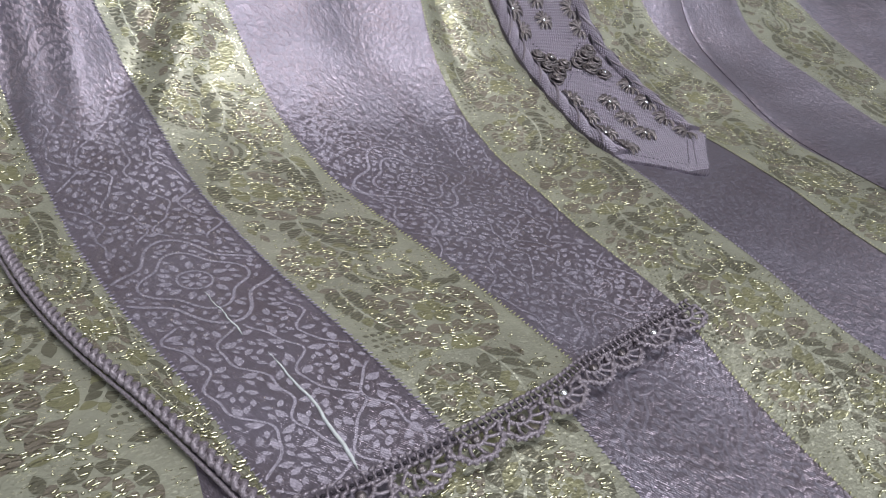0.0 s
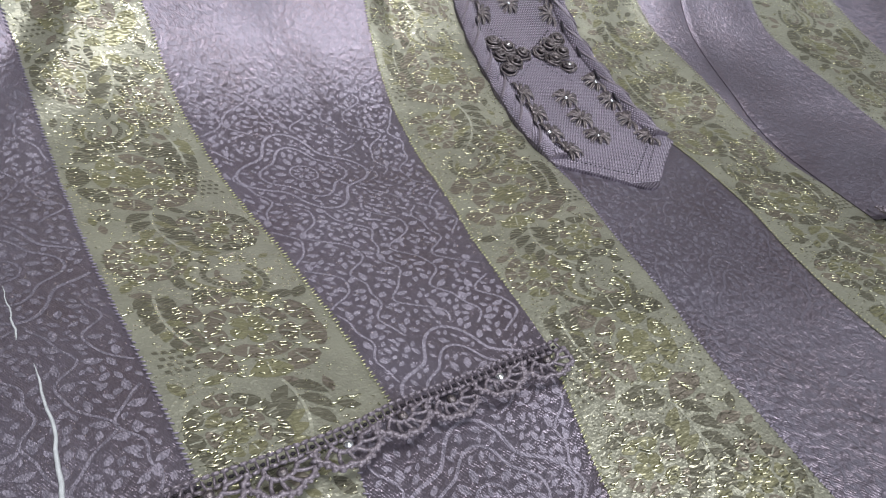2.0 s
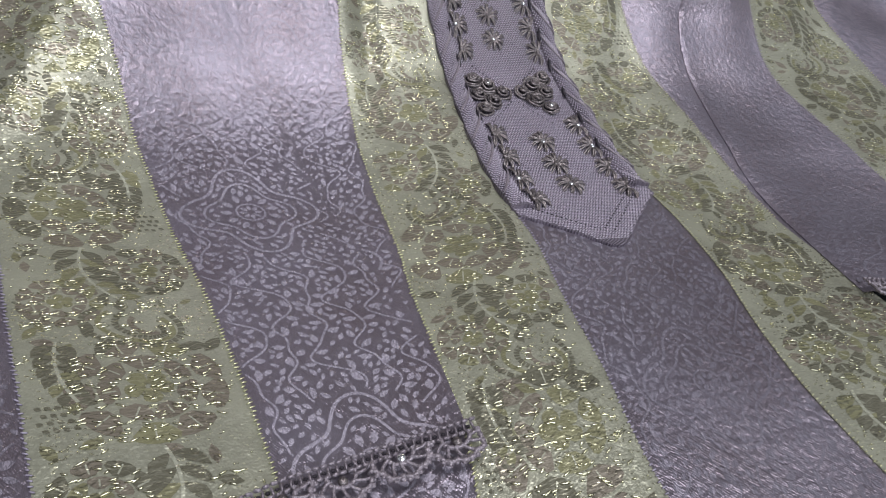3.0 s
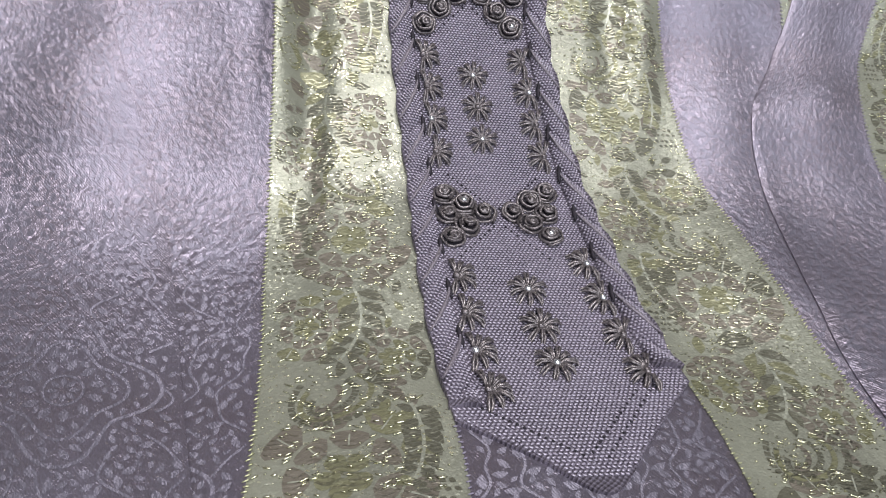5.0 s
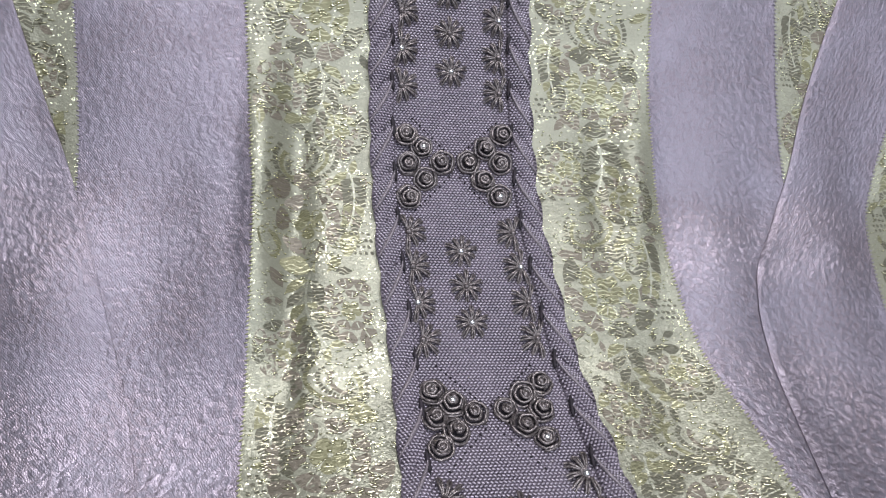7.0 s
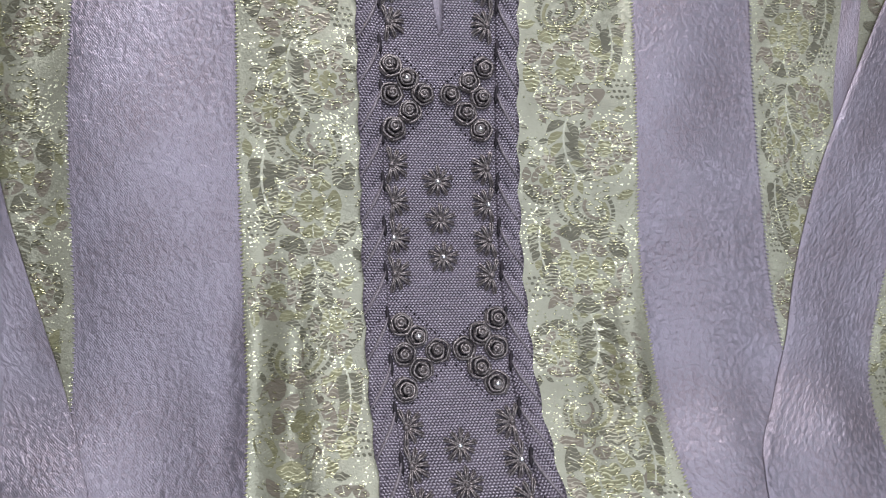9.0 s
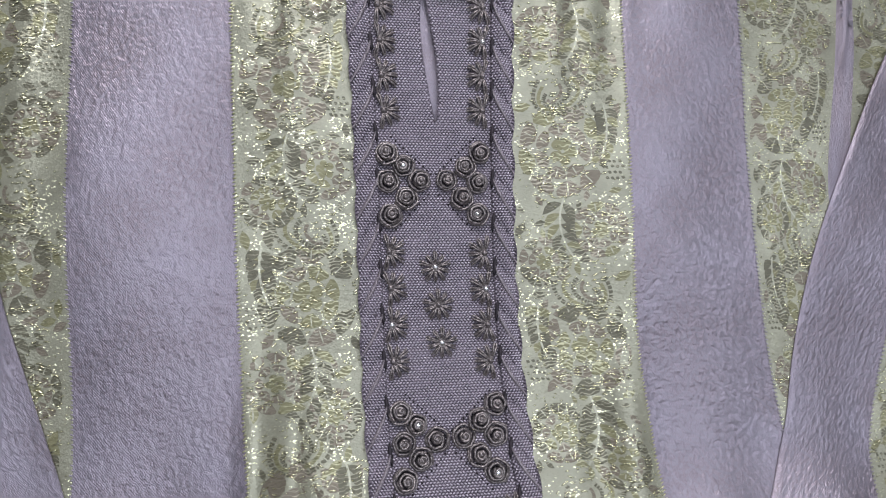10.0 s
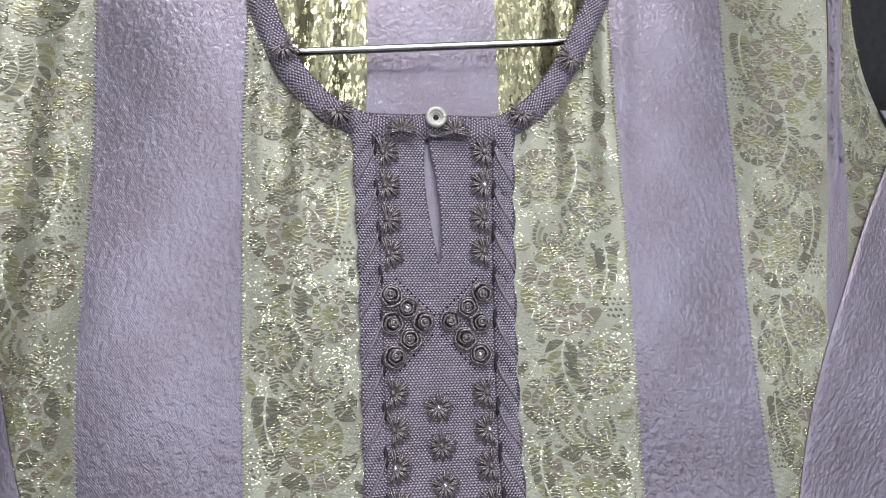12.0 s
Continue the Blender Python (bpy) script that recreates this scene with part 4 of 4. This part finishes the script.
def sections():
    # rows of fan flowers along both borders: first s, pitch
    for s_left, s_right, pitch, centre in ((-.2640, -.2650, .0203, None), (-.1225, -.1210, .0208, (-.0078, -.1134, .0218, .0015)), (.0240, .0235, .0195, (-.0002, .0345, .0194, .0021)), (.1620, .1525, .0207, (.0157, .1690, .0205, .0021))):
        for i in range(4):
            sl, sr = s_left + pitch * i, s_right + pitch * i
            grow = 1.1 + 0.02 * (sl > 0.1)
            bead_thing("beaded_flower", HALF, float(PL(sl)) + 0.0168, sl, random.uniform(-12, 12), grow, i == 2 and sl > -.13)
            bead_thing("beaded_flower", HALF, float(PR(sr)) - 0.0172, sr, 180 + random.uniform(-12, 12), grow, i in (1,) or (i == 0 and sr > .1))
        if centre:
            x, s, p, dx = centre
            for i in range(3):
                bead_thing("beaded_flower", FULL, x + dx * i, s + p * i, random.uniform(0, 20), 1.0 + 0.06 * (s > .1), i != 1)


sections()
# roses: two bunches of six, point to point, in three rows down the placket
BUNCH = [(-0.0275, -0.0165), (-0.0180, -0.0085), (-0.0262, 0.0008), (-0.0078, 0.0000), (-0.0165, 0.0100), (-0.0248, 0.0200)]
for cx, cs, tall, tilt in ((-.0079, -.1632, 0.97, 0.0), (-.0024, -.0167, 1.02, -0.03), (.0085, .1212, 0.80, -0.06)):
    for k, (dx, ds) in enumerate(BUNCH):
        for side in (1, -1):
            x = cx + side * dx
            s = cs + ds * tall + tilt * side * dx * 1.2
            bead_thing("beaded_rose", ROSES[(k + (side > 0)) % 4], x, s, random.uniform(0, 360), random.uniform(1.12, 1.27), (k, side) in ((1, 1), (5, -1)), lift=0.0034)
    dots = []
    for side in (1, -1):
        dots += line(cx + side * .0015, cs - .004, cx + side * .024, cs - .025, 11) + line(cx + side * .003, cs + .008, cx + side * .022, cs + .028, 8)
    eyelets(dots)

# ---- neckband, button, hanger ----


def neckband():
    xs = np.linspace(-.121, .108, 150)
    p = np.c_[xs, NECK(xs)]
    # even steps along the band
    for _ in range(3):
        d = np.r_[0, np.cumsum(np.linalg.norm(np.diff(p, axis=0), axis=1))]
        u = np.linspace(0, d[-1], 150)
        p = np.c_[np.interp(u, d, p[:, 0]), np.interp(u, d, p[:, 1])]
    for _ in range(6):
        p[1:-1] = 0.25 * p[:-2] + 0.5 * p[1:-1] + 0.25 * p[2:]
    t = np.gradient(p, axis=0)
    t /= np.linalg.norm(t, axis=1)[:, None]
    nrm = np.c_[-t[:, 1], t[:, 0]]
    # the band stands further in at the sides of the neck than at its foot
    p = p - nrm * (0.0055 * np.abs(nrm[:, :1]))
    n = 9
    a = np.linspace(0, 1, n)
    grid = p[:, None] + nrm[:, None] * (0.0155 * a)[None, :, None]
    h = hp + 0.0008 + 0.0022 * np.sin(np.pi * a) ** 0.6
    top = place(grid[..., 0], grid[..., 1], h[None, :], 0.3)
    low = place(grid[..., 0], grid[..., 1], np.full(n, hp - 0.002)[None, :], 0.3)
    k = 150 * n
    idx = np.arange(k).reshape(150, n)
    f = np.stack([idx[:-1, :-1], idx[:-1, 1:], idx[1:, 1:], idx[1:, :-1]], -1).reshape(-1, 4)
    ring = np.r_[idx[:, 0], idx[-1, 1:], idx[-2::-1, -1], idx[0, -2:0:-1]]
    nx_ = np.roll(ring, -1)
    faces = np.concatenate([f[:, ::-1], k + f, np.stack([ring, nx_, k + nx_, k + ring], -1)])
    mesh = bpy.data.meshes.new("neckband")
    mesh.from_pydata(np.concatenate([top.reshape(-1, 3), low.reshape(-1, 3)]).tolist(), [], faces.tolist())
    lay = mesh.uv_layers.new(name="weave")
    along = np.repeat(np.linspace(0, 0.32, 150), n)
    across = np.tile(a * 0.0145, 150)
    flat = np.tile(np.c_[across, along], (2, 1))
    lay.data.foreach_set("uv", flat[faces.ravel()].ravel().astype(np.float32))
    part("neckband", mesh, KNIT_SHADE, tunic, "mauve knitted neckband")
    # knitted stitches in slanting rows across the band
    length = np.linalg.norm(np.diff(p, axis=0), axis=1).sum()
    rows = []
    for j, u in enumerate(np.arange(0.001, length - 0.001, 0.00155)):
        i = u / length * 149
        q = np.array([np.interp(i, np.arange(150), p[:, 0]), np.interp(i, np.arange(150), p[:, 1])])
        m = nrm[int(i)]
        for b in np.arange(0.0013 + (j % 2) * 0.001, 0.0136, 0.0020):
            x, s = q + m * b
            rows.append((x, s, hp + 0.0008 + 0.0022 * math.sin(math.pi * b / 0.0145) ** 0.6, math.atan2(m[1], m[0]) + (0.4 if j % 2 else -0.4), 0.00098, 0.00062, 0.00035))
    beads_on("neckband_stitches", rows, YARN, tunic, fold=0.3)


neckband()
for x, s, turn in ((-.0975, -.3250, -50), (-.0650, -.2870, -70), (-.0284, -.2765, 90), (.0040, -.2760, 90), (.0455, -.2890, 250), (.0780, -.3255, 230)):
    bead_thing("beaded_flower", HALF, x, s, turn, 1.05, h=hp + 0.0042)


def button():
    pieces = []
    for r, z, w in ((0.0050, 0.0042, 0.0016), (0.0032, 0.0036, 0.0008)):
        pts = [(r * math.cos(a), r * math.sin(a), z) for a in np.linspace(0, 2 * math.pi, 29)]
        pieces.append(tube(pts, w, 8))
    disc = [(0, 0, 0.0030)] + [(0.0045 * math.cos(a), 0.0045 * math.sin(a), 0.0030) for a in np.linspace(0, 2 * math.pi, 17)[:-1]]
    pieces.append((np.array(disc), [(0, 1 + i, 1 + (i + 1) % 16) for i in range(16)]))
    ob = part("button", joined(pieces), PEARL, tunic, "pale ring button at the neck")
    m = matrix_at(-.0076, -.2846, hp + 0.003, 0, 1.0, 0.3)
    ob.matrix_world = m
    loop = part("button_shank", knob("button_shank", 0.0018, DARK), DARK, ob)
    loop.matrix_world = m @ pose(0, 0, 0.0028)


button()
# loop of thread under the button
part("button_loop", tube(place(np.array([-.0125, -.0105, -.0076, -.0045, -.003]), np.array([-.276, -.2745, -.2738, -.2748, -.2765]), hp + 0.003, 0.3), 0.0011), CORD, tunic)
hanger = tagged(empty("clothes_hanger"), "thin polished steel rod of a clothes hanger inside the neck", "hanger")
e0, e1 = place(-.082, -.3300, -0.013, 0), place(.079, -.3440, -0.013, 0)
rod = [e0 + (e1 - e0) * t for t in np.linspace(-0.45, 1.45, 30)]
part("rod", tube(rod, 0.0025, 14), STEEL, hanger)

# ---- lace at the sleeve hem ----


def lace(xs, s_of, height, parent_name):
    trim = tagged(empty("lace_trim", tunic), "mauve crocheted lace edging with beads")
    d = np.r_[0, np.cumsum(np.hypot(np.diff(xs), np.diff(s_of(xs))))]
    total = d[-1]

    def at(q):
        x = np.interp(q, d, xs)
        return x, s_of(x)

    def out(q, r):
        x, s = at(q)
        x2, s2 = at(min(q + 0.002, total))
        x1, s1 = at(max(q - 0.002, 0))
        t = np.array([x2 - x1, s2 - s1])
        t /= np.linalg.norm(t)
        n = np.array([-t[1], t[0]])
        n = n if n[1] > 0 else -n
        return x + n[0] * r, s + n[1] * r, math.atan2(-t[1], t[0])
    rows = []
    for r, pitch, size in ((-0.0022, 0.0028, 0.0012), (0.0022, 0.0028, 0.0012)):
        for q in np.arange(0, total, pitch):
            x, s, a = out(q, r)
            rows.append((x, s, height + 0.0009, a + random.uniform(-0.3, 0.3), 0.0016, size * 0.8, 0.0012))
    for q in np.arange(0.0007, total, 0.0032):
        x, s, a = out(q, 0.0)
        rows.append((x, s, height + 0.0006, a + 1.57 + random.uniform(-0.3, 0.3), 0.0022, 0.0006, 0.0009))
    beads_on("crochet_band", rows, CORD, trim)
    # dark beads set between the threads as painted shade of the crochet holes
    holes = []
    for q in np.arange(0.0022, total, 0.0032):
        for r in (0.0,):
            x, s, a = out(q, r)
            holes.append((x, s, height + 0.0002, a, 0.0009, 0.0008, 0.0007))
    beads_on("crochet_hole_shade", holes, DARK, trim)
    pitch = 0.0215
    for k in range(int(total / pitch) + 1):
        q0 = k * pitch + 0.0085
        if q0 - 0.004 > total:
            break
        lift = height + 0.0016 + 0.0012 * math.sin(k * 2.3)

        def arc(rad, a0, a1, n, wob=0.0):
            pts = []
            for a in np.linspace(a0, a1, n):
                rr = rad * (1 + wob * abs(math.sin(4.5 * a)))
                x, s, _ = out(min(max(q0 + rr * math.cos(a) * 1.1, 0), total), 0.0028 + rr * math.sin(a))
                pts.append((x, s))
            p = np.array(pts)
            return place(p[:, 0], p[:, 1], lift)
        pieces = [tube(arc(0.0092, 0, math.pi, 46, 0.12), 0.0007 + 0.0005 * np.abs(np.sin(np.linspace(0, 40, 46))), 6),
                  tube(arc(0.0047, -0.1, math.pi + 0.1, 28), 0.0006 + 0.0004 * np.abs(np.sin(np.linspace(0, 24, 28))), 6)]
        for a in np.linspace(0.3, math.pi - 0.3, 6):
            e = [out(min(max(q0 + r * math.cos(a + 0.1 * i) * 1.1, 0), total), 0.0028 + r * math.sin(a + 0.1 * i))[:2] for i, r in enumerate((0.0044, 0.0062, 0.0080, 0.0094))]
            p = np.array(e)
            pieces.append(tube(place(p[:, 0], p[:, 1], lift + 0.0004), 0.0007, 5))
        for c in np.concatenate([arc(0.0103, 0.1, math.pi - 0.1, 15, 0.08)]):
            pieces.append((c + np.array(PILL[0]) * random.uniform(0.0008, 0.0013), PILL[1]))
        part("scallop", joined(pieces), CORD, trim)
        x, s, t = out(min(q0, total), 0.0052)
        b = part("bead", CLEAR_KNOB if k in (1, 4) else DARK_KNOB, BEAD, trim)
        b.matrix_world = matrix_at(x, s, lift, 0, 1.1)


lace(np.linspace(-.0975, -.300, 120), LACE_S, 0.005, "left")
lace(np.linspace(.148, .40, 120), hem_r, 0.0075, "right")


def hem_cord():
    ss = np.linspace(-.2, .393, 420)
    base = CORD_X(ss)
    cord = tagged(empty("hem_cord", tunic), "mauve twisted cord along the sleeve opening")
    for ph in (0, math.pi):
        x = base + 0.0016 * np.cos(ss * 2 * math.pi / 0.0075 + ph)
        h = 0.0052 + 0.0012 * np.sin(ss * 2 * math.pi / 0.0075 + ph)
        part("cord_strand", tube(place(x, ss, h), 0.0013, 6), CORD, cord)
    part("piping", tube(place(base - 0.0035, ss, 0.0035), 0.0008, 6), CORD, cord)


hem_cord()
# two thin raised pale streaks on the sleeve
for pts, w in (((-.2855, .3230, -.2761, .3548, -.2712, .3850), 0.0012), ((-.3019, .2765, -.2965, .2935, -.2921, .3096), 0.0006)):
    q = np.linspace(0, 1, 24)
    x = np.interp(q, (0, 0.5, 1), pts[0::2])
    s = np.interp(q, (0, 0.5, 1), pts[1::2])
    x = x + 0.0003 * np.sin(q * 17) + 0.0001 * np.sin(q * 47 + 1)
    part("pale_streak", tube(place(x, s, 0.0017), 0.7 * w * np.interp(q, (0, 0.15, 0.9, 1), (0.1, 0.5, 1, 0.3)), 6), STREAK, left_sleeve)
